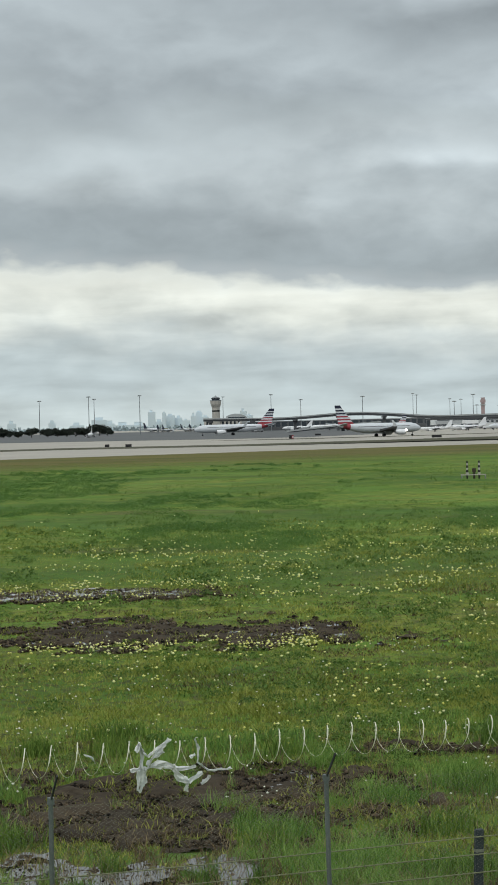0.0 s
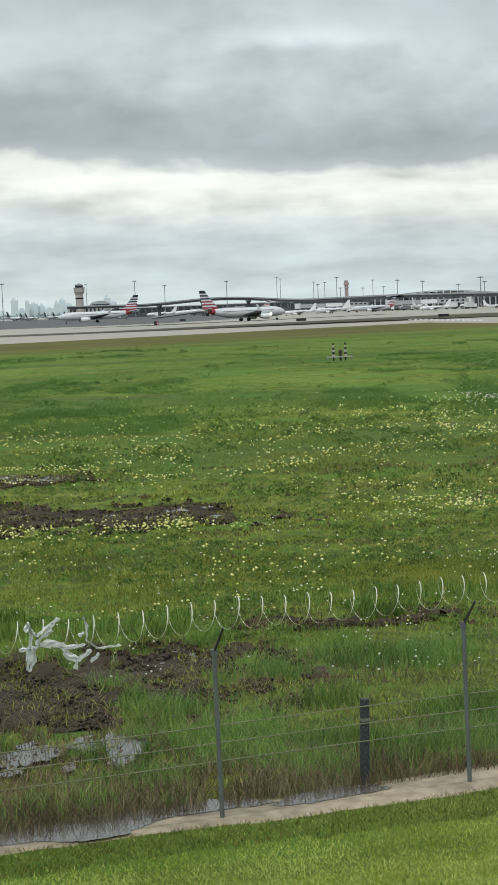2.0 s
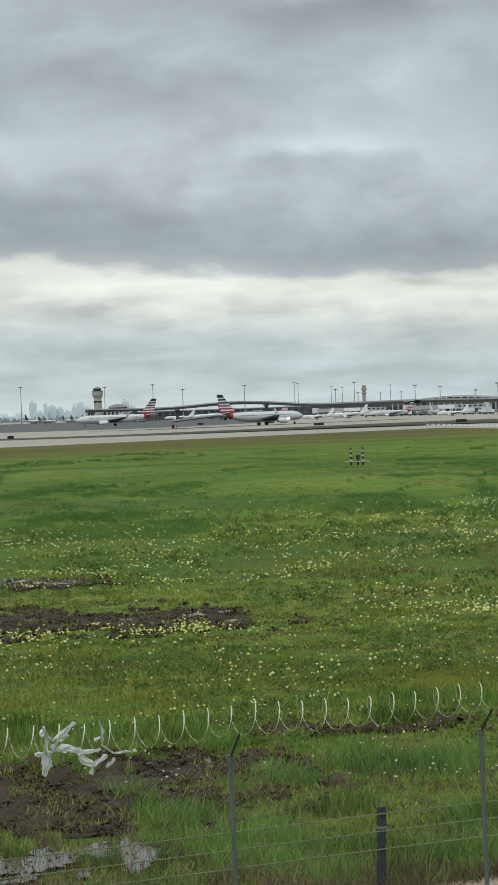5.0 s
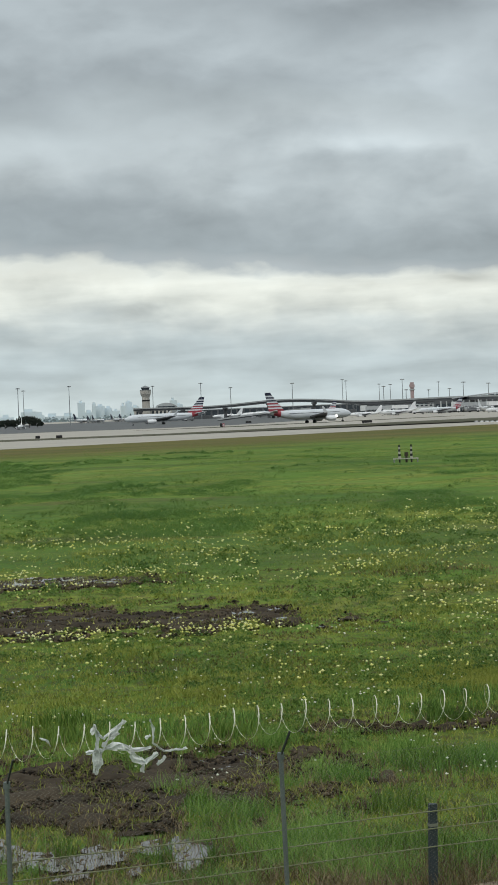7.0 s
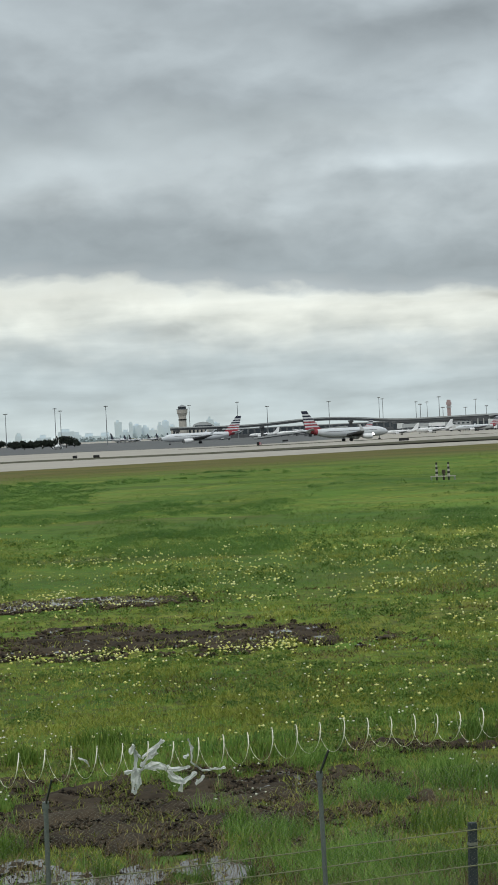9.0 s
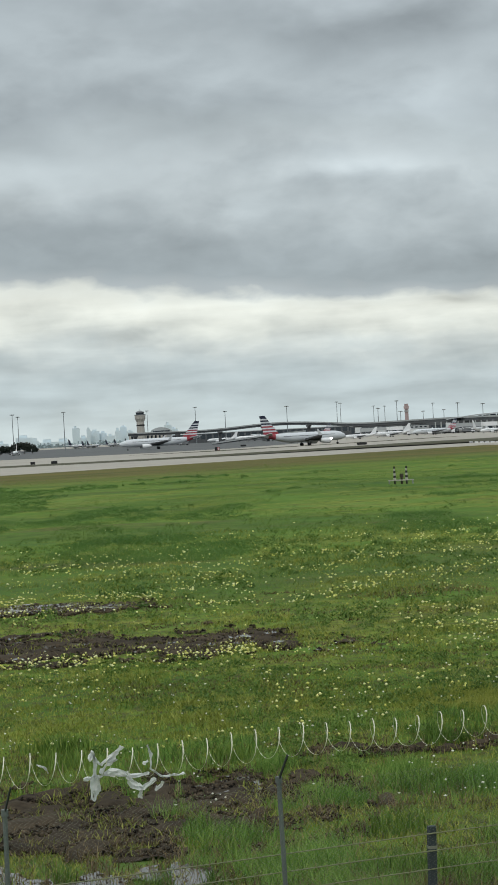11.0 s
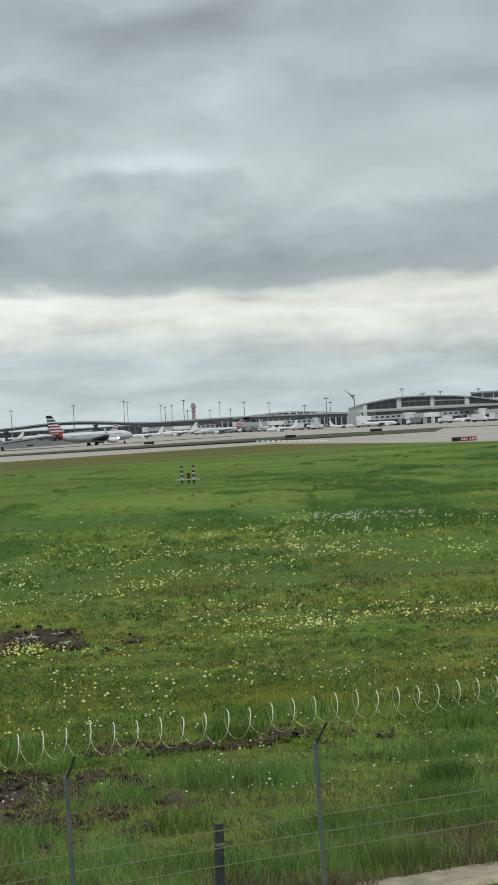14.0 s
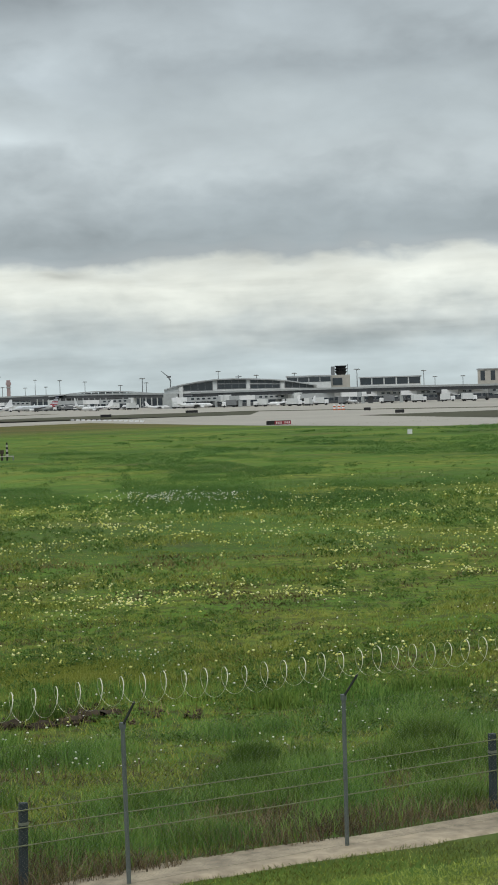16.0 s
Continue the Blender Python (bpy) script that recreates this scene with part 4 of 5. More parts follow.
def mow_strip():
    bm = bmesh.new()
    rng = random.Random(4)
    rows = []
    for s in np.arange(-14, 24, 0.35):
        w0 = strip_edge(s) + 0.06 * rng.random()
        w1 = -1.15 + 0.05 * min(max(s, 0), 10) + 0.25 * math.sin(s * 0.7 + 1) + 0.12 * rng.random()
        rows.append([bm.verts.new(along(s, y, z)) for y, z in ((w0, -0.015), (w0 - 0.2, 0.035), (-0.4, 0.03), (w1, -0.015))])
    for r0, r1 in zip(rows, rows[1:]):
        for i in range(3):
            bm.faces.new((r0[i], r0[i + 1], r1[i + 1], r1[i]))
    ob = new("pavement_strip", finish("pavement_strip", bm, M["strip"]))
    tagged(ob, "worn sandy concrete strip under the fence, partly wet", "pavement", kind="structure")


mow_strip()
fence()
razor_coil()
cable_barrier()


# ---------------------------------------------------------------- airfield clutter
def airfield_sign(az, d, w, h, colours, label):
    t = thing("airfield_sign", facing(az, d, 0, 0.03), label, "sign", "airfield signs")
    n = len(colours)
    part("case", bm_box(-w / 2, w / 2, 0.04, 0.3, 0.18, h), M["black"], t)
    for i, c in enumerate(colours):
        x0, x1 = -w / 2 + w * i / n + 0.04, -w / 2 + w * (i + 1) / n - 0.04
        p = part("panel", bm_box(x0, x1, -0.01, 0.06, 0.24, h - 0.06), M[c], t)
        if c == "red":
            for k in range(3):
                u = x0 + (x1 - x0) * (0.2 + 0.27 * k)
                part("bar", bm_box(u, u + (x1 - x0) * 0.12, -0.03, 0.0, 0.36, h - 0.2), M["plane_white"], p, "white marking bar")
    for k in range(3):
        x = -w / 2 + w * (k + 0.5) / 3
        part("leg", bm_box(x - 0.05, x + 0.05, 0.12, 0.22, 0, 0.2), M["grey"], t)


def striped_marker():
    t = thing("striped_marker_frame", Matrix.Translation((16.1, 212.6, float(lie(16.1, 212.6)) - 0.02)) @ Matrix.Rotation(radians(-5), 4, "Z"),
              "two black and white banded posts on a low pale frame", "marker")
    for x in (-0.62, 0.62):
        for k in range(6):
            bm = bmesh.new()
            tube(bm, [(x, 0, 0.45 + 0.24 * k), (x, 0, 0.45 + 0.24 * (k + 1))], 0.15 - 0.012 * k, 10)
            part("band", bm, M["black" if k % 2 else "cream"], t)
        bm = bmesh.new()
        tube(bm, [(x, 0, 0), (x, 0, 0.46)], 0.09, 8)
        part("leg", bm, M["black"], t)
    bm = bmesh.new()
    tube(bm, [(0.1, 0.1, 0), (0.1, 0.1, 1.1)], 0.12, 8)
    box(bm, -0.1, 0.3, 0, 0.25, 0.7, 1.1)
    part("control_box", bm, M["bark"], t, "rusty brown control box")
    part("frame_bar", bm_box(-1.3, 1.35, -0.20, -0.1, 0.38, 0.48), M["cream"], t)
    part("frame_bar", bm_box(-1.3, 1.35, 0.25, 0.35, 0.38, 0.48), M["cream"], t)
    for x in (-1.2, 1.25):
        part("foot", bm_box(x - 0.06, x + 0.06, -0.25, 0.4, 0, 0.36), M["grey"], t)


def barricade(az, d):
    t = thing("barricade", facing(az, d, 0, 0.03), "orange and white striped plastic work barrel", "barricade", "work barricades")
    for k in range(4):
        bm = bmesh.new()
        tube(bm, [(0, 0, 0.45 * k), (0, 0, 0.45 * (k + 1))], [0.55 - 0.05 * k, 0.5 - 0.05 * k], 12)
        part("band", bm, M["orange" if k % 2 == 0 else "plane_white"], t)


def jet_bridge():
    t = thing("jet_bridge", Matrix.Identity(4), "white enclosed boarding bridge on a wheeled support", "boarding bridge", "boarding bridges")
    part("tunnel", bm_box(-9, 7, -1.5, 1.5, 3.0, 5.2), M["roof"], t)
    bm = bmesh.new()
    tube(bm, [(8.2, 0, 2.6), (8.2, 0, 5.8)], 2.0, 12)
    part("cab", bm, M["white"], t)
    part("tunnel_section", bm_box(-16, -9, -1.2, 1.2, 3.2, 5.2), M["plane_white"], t)
    for y in (-1.5, 1.5):
        part("support_leg", bm_box(3.6, 4.1, y - 0.2, y + 0.2, 0.7, 3.0), M["grey"], t)
        bm = bmesh.new()
        tube(bm, [(3.85, y - 0.25, 0.5), (3.85, y + 0.25, 0.5)], 0.5, 12)
        part("wheel", bm, M["black"], t)
    part("column", bm_box(-16.5, -15, -0.8, 0.8, 0, 3.4), M["struct"], t)
    for k in range(5):
        part("pane", bm_box(-7 + 2.6 * k, -5.6 + 2.6 * k, -1.56, -1.45, 3.9, 4.7), M["glass"], t)
    return t


def service_truck(box_mat, label):
    t = thing("service_truck", Matrix.Identity(4), label, "truck", "apron vehicles")
    part("cargo_box", bm_box(-3.2, 1.2, -1.2, 1.2, 0.9, 3.4), box_mat, t)
    bm = bmesh.new()
    box(bm, 1.35, 3.2, -1.1, 1.1, 0.6, 2.4)
    bmesh.ops.bevel(bm, geom=bm.edges[:], offset=0.2, segments=1, affect="EDGES")
    c = part("cab", bm, M["plane_white"], t)
    part("windscreen", bm_box(3.12, 3.24, -0.9, 0.9, 1.5, 2.2), M["glass"], c)
    part("chassis", bm_box(-3.1, 3.1, -0.9, 0.9, 0.5, 0.9), M["black"], t)
    for x in (-2.2, 2.2):
        for y in (-1.0, 1.0):
            bm = bmesh.new()
            tube(bm, [(x, y - 0.15, 0.48), (x, y + 0.15, 0.48)], 0.48, 12)
            part("wheel", bm, M["black"], t)
    return t


airfield_sign(12.14, 388, 4.7, 0.95, ["black", "red", "red"], "long black and red airfield guidance sign beside the taxiway")
for az, d, w in ((7.29, 640, 3.4), (14.64, 600, 2.0), (15.55, 517, 2.3), (-5.96, 630, 1.4), (-5.36, 620, 1.9), (3.3, 690, 3.4), (-0.03, 930, 2.6), (9.7, 700, 4.2)):
    airfield_sign(az, d, w, 1.0, ["black"], "low dark airfield sign seen from its back")
airfield_sign(-0.77, 780, 1.8, 1.5, ["black", "red"], "small dark airfield sign with a red panel")
striped_marker()
for az in (13.72, 13.85, 13.97):
    barricade(az, 650)
mk = thing("white_marker_box", Matrix.Translation((76.7, 270.8, 0)), "small weathered white marker box in the meadow", "marker")
part("box", bm_box(-0.3, 0.3, -0.2, 0.2, 0, 0.75), M["plane_white"], mk)
part("cap", bm_box(-0.34, 0.34, -0.24, 0.24, 0.75, 0.82), M["cream"], mk)
for k in range(14):
    lt = thing("edge_light", Matrix.Translation(polar(6.35 + 0.15 * k, 590 - 6 * k, 0.03)), "small pale runway edge block", "edge light", "runway edge lights")
    part("base", bm_box(-0.5, 0.5, -0.2, 0.2, 0, 0.35), M["plane_white"], lt)
    part("lens", bm_box(-0.12, 0.12, -0.12, 0.12, 0.35, 0.5), M["cream"], lt)
jb = jet_bridge()
jb.matrix_basis = facing(14.9, 920, 12)
for az, d, turn in ((15.5, 915, -8), (16.6, 905, 6), (17.75, 895, 10), (13.2, 935, 170), (10.1, 960, 8), (11.2, 955, 172), (12.0, 950, 15), (7.6, 1030, 8), (6.2, 1090, 170), (4.9, 1180, 6), (18.6, 890, 5), (3.6, 1230, 175)):
    copy_thing(jb, facing(az, d, turn, 0.03))
tk = service_truck(M["white"], "white box truck standing on the apron")
tk.matrix_basis = facing(13.35, 890, 10, 0.03)
tk2 = service_truck(M["grey"], "grey box truck standing on the apron")
tk2.matrix_basis = facing(10.75, 935, -170, 0.03)
for i, (az, d, turn) in enumerate(((14.0, 880, 60), (11.65, 915, 160), (12.6, 885, 20), (6.3, 1060, 10), (7.5, 1010, 170), (8.05, 985, 40), (5.75, 1080, 0), (4.75, 1120, 170), (9.35, 955, 15), (15.2, 880, 175),
                                   (16.1, 880, 30), (16.9, 870, 0), (2.1, 1260, 10), (3.9, 1150, 60), (0.9, 1340, 0), (-1.7, 1420, 170), (17.5, 860, 20), (13.0, 880, 75))):
    copy_thing(tk if i % 3 else tk2, facing(az, d, turn, 0.03))


# ---------------------------------------------------------------- plastic caught in the coil
def plastic_sheet():
    t = new("plastic_bag")
    tagged(t, "torn white plastic bag tangled in the razor wire", "plastic bag")
    rng = random.Random(21)
    strips = [([(505, 100), (525, 135), (552, 155), (600, 125), (632, 75)], (10, 16, 10, 26, 16)), ([(545, 192), (575, 160), (612, 130)], (8, 16, 14)),
              ([(465, 208), (510, 200), (545, 202), (610, 185), (650, 195), (735, 186)], (18, 14, 10, 44, 18, 14)), ([(515, 105), (522, 150), (512, 215), (495, 290)], (10, 12, 34, 14)),
              ([(535, 205), (528, 250), (505, 300)], (18, 26, 10)), ([(640, 180), (660, 230), (700, 245), (770, 215)], (26, 36, 28, 12)), ([(692, 245), (684, 285)], (22, 16)),
              ([(735, 70), (752, 110), (748, 170), (800, 208), (870, 185)], (7, 9, 7, 10, 7)), ([(705, 147), (735, 136)], (14, 10)), ([(765, 262), (795, 240), (800, 226)], (12, 14, 8)),
              ([(490, 130), (512, 95)], (14, 16)), ([(290, 150), (328, 165), (345, 190)], (5, 10, 5))]
    for pts, widths in strips:
        bm = bmesh.new()
        n = 5 * (len(pts) - 1)
        rows = []
        for k in range(n + 1):
            u = k / n * (len(pts) - 1)
            i = min(int(u), len(pts) - 2)
            f = u - i
            f2 = f * f * (3 - 2 * f)
            cx, cy = (pts[i][j] * (1 - f) + pts[i + 1][j] * f for j in (0, 1))
            w = (widths[i] * (1 - f2) + widths[i + 1] * f2) * rng.uniform(0.8, 1.15)
            dx, dy = pts[i + 1][0] - pts[i][0], pts[i + 1][1] - pts[i][1]
            ln = math.hypot(dx, dy)
            row = []
            for v in (-1, -0.45, 0.1, 0.55, 1):
                px, py = cx - dy / ln * w * v * 0.45, cy + dx / ln * w * v * 0.45
                s = (px - 1325) / 321
                z = 2.5 + (243 - 36 * (s + 3.55) - py) / 345
                row.append(bm.verts.new(along(s, 0.40 + 0.10 * math.sin(cx * 0.03) + 0.035 * math.cos(v * 5 + k) + rng.uniform(-0.014, 0.014), z + rng.uniform(-0.008, 0.008))))
            rows.append(row)
        for r0, r1 in zip(rows, rows[1:]):
            for j in range(4):
                bm.faces.new((r0[j], r0[j + 1], r1[j + 1], r1[j]))
        bmesh.ops.solidify(bm, geom=bm.faces[:], thickness=0.004)
        part("torn_strip", bm, M["bag"], t)


plastic_sheet()


# ---------------------------------------------------------------- meadow
def lattice(x, y, seed):
    r = np.random.RandomState(seed).rand(257, 257)
    i, j = np.floor(x).astype(int), np.floor(y).astype(int)
    u, v = x - i, y - j
    u, v = u * u * (3 - 2 * u), v * v * (3 - 2 * v)
    i, j = i % 256, j % 256
    return (r[i, j] * (1 - u) + r[i + 1, j] * u) * (1 - v) + (r[i, j + 1] * (1 - u) + r[i + 1, j + 1] * u) * v


def fbm(x, y, scale, seed, octaves=4):
    t, a, tot = 0, 1.0, 0
    for k in range(octaves):
        t = t + a * lattice(x / scale * 2 ** k + 17.3 * k, y / scale * 2 ** k + 5.1 * k, seed + k)
        tot += a
        a *= 0.55
    return t / tot


MUD_BARE = (0.32, 0.30, 0.10, 0.0, 0.80, 0.72, 0.25)  # how far the grass has crept in


def churn(n, x, y):
    """How deep a place lies in the churned patch n; over 0 it is mud."""
    cx, cy, rx, ry = MUD[n]
    far = cy > 50
    ragged = 2.2 * (fbm(x * 0.8, y * 0.5, 1.6, 31 + n) - 0.5) + 1.7 * (fbm(x, y * 0.6, 0.55, 131 + n, 3) - 0.5) if far else 2.2 * (fbm(x, y * 0.6, 1.1, 31 + n) - 0.5) + 2.6 * (fbm(x, y * 0.6, 0.38, 131 + n, 3) - 0.5)
    return 1.2 - np.hypot((x - cx) / rx, (y - cy) / ry) + ragged - MUD_BARE[n]


def mud_edge(x, y):
    """How deep in churned mud a place lies; under about 0.3 it is grown over."""
    best = np.full(np.shape(x), -1.0)
    for n in range(len(MUD)):
        best = np.maximum(best, churn(n, x, y))
    return best + 0.22


def mesh_of(name, co, faces, mat, label, category):
    me = bpy.data.meshes.new(name)
    k = faces.shape[1]
    me.vertices.add(len(co))
    me.vertices.foreach_set("co", co.astype(np.float32).ravel())
    me.loops.add(faces.size)
    me.loops.foreach_set("vertex_index", faces.astype(np.int32).ravel())
    me.polygons.add(len(faces))
    me.polygons.foreach_set("loop_start", np.arange(0, faces.size, k, dtype=np.int32))
    me.update(calc_edges=True)
    me.materials.append(mat)
    return tagged(new(name, me), label, category, kind="stuff")


def mud_patches():
    for n, (cx, cy, rx, ry) in enumerate(MUD):
        step = {3: 0.035, 6: 0.04}.get(n, 0.07 if cy < 50 else 0.13)
        gx, gy = np.arange(cx - rx * 1.4, cx + rx * 1.4, step), np.arange(cy - ry * 1.4, cy + ry * 1.4, step)
        X, Y = np.meshgrid(gx, gy, indexing="ij")
        m = churn(n, X, Y)
        clod = fbm(X, Y, 0.55, 57 + n, 4) - 0.5
        Z = 0.016 + 0.006 * (n % 3) + np.clip(m, 0, 0.4) * 0.16 - 0.03 + clod * 0.26 * np.clip(m * 3, 0, 1) * (0.65 if cy < 32 else 1)
        keep = (m > -0.06) & (fence_side(X, Y) < -1.2)
        idx = np.arange(X.size).reshape(X.shape)
        q = np.stack([idx[:-1, :-1], idx[1:, :-1], idx[1:, 1:], idx[:-1, 1:]], -1).reshape(-1, 4)
        ok = (keep[:-1, :-1] & keep[1:, :-1] & keep[1:, 1:] & keep[:-1, 1:]).ravel()
        mesh_of("mud_patch", np.stack([X, Y, Z], -1).reshape(-1, 3), q[ok], M["mud"], "churned dark wet mud with clods in the meadow", "mud")
        wl = {0: 0.063, 1: 0.026, 2: -0.03, 3: 0.06, 4: -0.03, 5: -0.03, 6: 0.035}[n]
        if wl > -0.015:
            lo = 0.06 if n == 3 else 0.12
            ok2 = ((m > lo)[:-1, :-1] & (m > lo)[1:, 1:] & keep[:-1, 1:] & keep[1:, :-1]).ravel()
            mesh_of("puddle", np.stack([X, Y, 0 * X + wl + 0.016], -1).reshape(-1, 3), q[ok2], M["water"], "shallow rain puddle reflecting the grey sky", "puddle")
    # rain water lying on the strip under the fence
    S, W = np.meshgrid(np.arange(-9, 3.5, 0.03), np.arange(-1.35, 0.5, 0.025), indexing="ij")
    m = 0.60 - np.abs((W + 0.50) / 0.85) + 1.5 * (fbm(S + 40, W * 2.2 + 40, 1.2, 5) - 0.5) - 0.12 * np.clip(S + 1.0, 0, 9)
    X, Y = FENCE_A.x + FENCE_U.x * S + FENCE_N.x * W, FENCE_A.y + FENCE_U.y * S + FENCE_N.y * W
    idx = np.arange(S.size).reshape(S.shape)
    q = np.stack([idx[:-1, :-1], idx[1:, :-1], idx[1:, 1:], idx[:-1, 1:]], -1).reshape(-1, 4)
    ok = ((m[:-1, :-1] > 0) & (m[1:, 1:] > 0)).ravel()
    mesh_of("puddle", np.stack([X, Y, 0 * X + 0.041], -1).reshape(-1, 3), q[ok], M["water"], "shallow rain puddle on the concrete strip", "puddle")


RNG = np.random.RandomState(11)


def spread(n, d0, d1, a0=-10.5, a1=20.0):
    """Places seen evenly from the viewpoint between two distances."""
    az = np.radians(RNG.uniform(a0, a1, n))
    d = 1 / (RNG.uniform(1 / d1, 1 / d0, n))
    return d * np.sin(az), d * np.cos(az)


def blades(x, y, h, w, lean, segments=2):
    """Bent blades of grass at the places given."""
    n = len(x)
    z = lie(x, y)
    a = RNG.uniform(0, math.tau, n)
    b = RNG.uniform(0, math.tau, n)
    px, py = np.cos(a) * w * 0.5, np.sin(a) * w * 0.5
    lx, ly = np.cos(b) * lean * h, np.sin(b) * lean * h
    base = np.stack([x, y, z - 0.01], 1)
    off = np.stack([px, py, 0 * px], 1)
    mid = base + np.stack([lx * 0.35, ly * 0.35, h * 0.6], 1)
    tip = base + np.stack([lx, ly, h], 1)
    if segments == 2:
        co = np.stack([base - off, base + off, mid + off * 0.75, mid - off * 0.75, tip], 1).reshape(-1, 3)
        k = np.arange(n)[:, None] * 5
        f = np.concatenate([k + np.array([[0, 1, 2]]), k + np.array([[0, 2, 3]]), k + np.array([[3, 2, 4]])], 0)
    else:
        co = np.stack([base - off, base + off, tip], 1).reshape(-1, 3)
        f = np.arange(n)[:, None] * 3 + np.array([[0, 1, 2]])
    return co, f


def mounds(x, y, r, h, n, leaf):
    """Rounded clumps of small leaves: places, half-widths, heights, leaves in each and their size."""
    k = len(x) * n
    u, a = RNG.rand(k), RNG.uniform(0, math.tau, k)
    R = np.repeat(r, n) * np.sqrt(u)
    X, Y = np.repeat(x, n) + R * np.cos(a), np.repeat(y, n) + R * np.sin(a)
    Z = lie(X, Y) + np.repeat(h, n) * np.sqrt(1 - u) * RNG.rand(k) ** 0.4
    c = np.stack([X, Y, Z], 1)
    co = (c[:, None, :] + RNG.normal(0, 1, (k, 3, 3)) * np.repeat(leaf, n)[:, None, None]).reshape(-1, 3)
    return co, np.arange(k)[:, None] * 3 + np.array([[0, 1, 2]])


def leaf_material(name, lo, mid, hi, coarse, vary=0.5):
    m = bpy.data.materials.new(name)
    m.use_nodes = True
    nt = m.node_tree
    N, Lk = nt.nodes.new, nt.links.new
    b = nt.nodes["Principled BSDF"]
    b.inputs["Roughness"].default_value = 0.6
    b.inputs["Specular IOR Level"].default_value = 0.25
    geo = N("ShaderNodeNewGeometry")
    n = N("ShaderNodeTexNoise")
    n.inputs["Scale"].default_value = coarse
    n.inputs["Detail"].default_value = 4
    Lk(geo.outputs["Position"], n.inputs["Vector"])
    add = N("ShaderNodeMath")
    add.operation = "MULTIPLY_ADD"
    Lk(geo.outputs["Random Per Island"], add.inputs[0])
    add.inputs[1].default_value = vary
    Lk(n.outputs["Fac"], add.inputs[2])
    r = N("ShaderNodeValToRGB")
    e = r.color_ramp.elements
    e.new(0.5)
    for q, (p, c) in zip(e, ((0.38, lo), (0.68, mid), (1.05 - 0.05, hi))):
        q.position, q.color = p, (*c, 1)
    Lk(add.outputs[0], r.inputs[0])
    Lk(r.outputs[0], b.inputs["Base Color"])
    return m


G_FRESH = leaf_material("fresh_grass_blades", (0.036, 0.098, 0.017), (0.116, 0.240, 0.040), (0.26, 0.38, 0.085), 0.35)
G_FIELD = leaf_material("meadow_grass_blades", (0.080, 0.116, 0.014), (0.195, 0.235, 0.030), (0.34, 0.35, 0.08), 0.22)
G_DARK = leaf_material("dark_weed_leaves", (0.040, 0.092, 0.012), (0.085, 0.165, 0.022), (0.17, 0.25, 0.045), 0.3)
G_FAR = leaf_material("soft_far_grass", (0.075, 0.145, 0.020), (0.115, 0.195, 0.028), (0.19, 0.25, 0.055), 0.06, 0.35)
G_FARWEED = leaf_material("soft_far_weeds", (0.044, 0.112, 0.020), (0.082, 0.175, 0.032), (0.14, 0.235, 0.05), 0.06, 0.35)
G_BUSH = leaf_material("leafy_weed_foliage", (0.030, 0.075, 0.011), (0.066, 0.135, 0.020), (0.15, 0.23, 0.045), 0.3)
G_VERGE = leaf_material("olive_verge_blades", (0.050, 0.060, 0.010), (0.105, 0.125, 0.018), (0.19, 0.20, 0.045), 0.6)
G_DRY = leaf_material("dead_straw_stalks", (0.05, 0.036, 0.018), (0.12, 0.085, 0.040), (0.27, 0.21, 0.11), 0.5)
G_LAWN = leaf_material("mown_lawn_blades", (0.085, 0.115, 0.012), (0.26, 0.33, 0.035), (0.48, 0.53, 0.14), 0.6)
G_BROWN = leaf_material("browned_grass_blades", (0.08, 0.060, 0.020), (0.16, 0.125, 0.040), (0.26, 0.22, 0.08), 0.3)
G_SOIL = leaf_material("rotted_leaf_litter", (0.036, 0.029, 0.013), (0.085, 0.066, 0.027), (0.18, 0.145, 0.058), 0.5)
F_YELLOW = leaf_material("yellow_petals", (0.60, 0.58, 0.12), (0.78, 0.75, 0.24), (0.86, 0.85, 0.50), 2.0)
F_WHITE = leaf_material("white_petals", (0.70, 0.70, 0.58), (0.80, 0.80, 0.70), (0.85, 0.85, 0.80), 2.0)


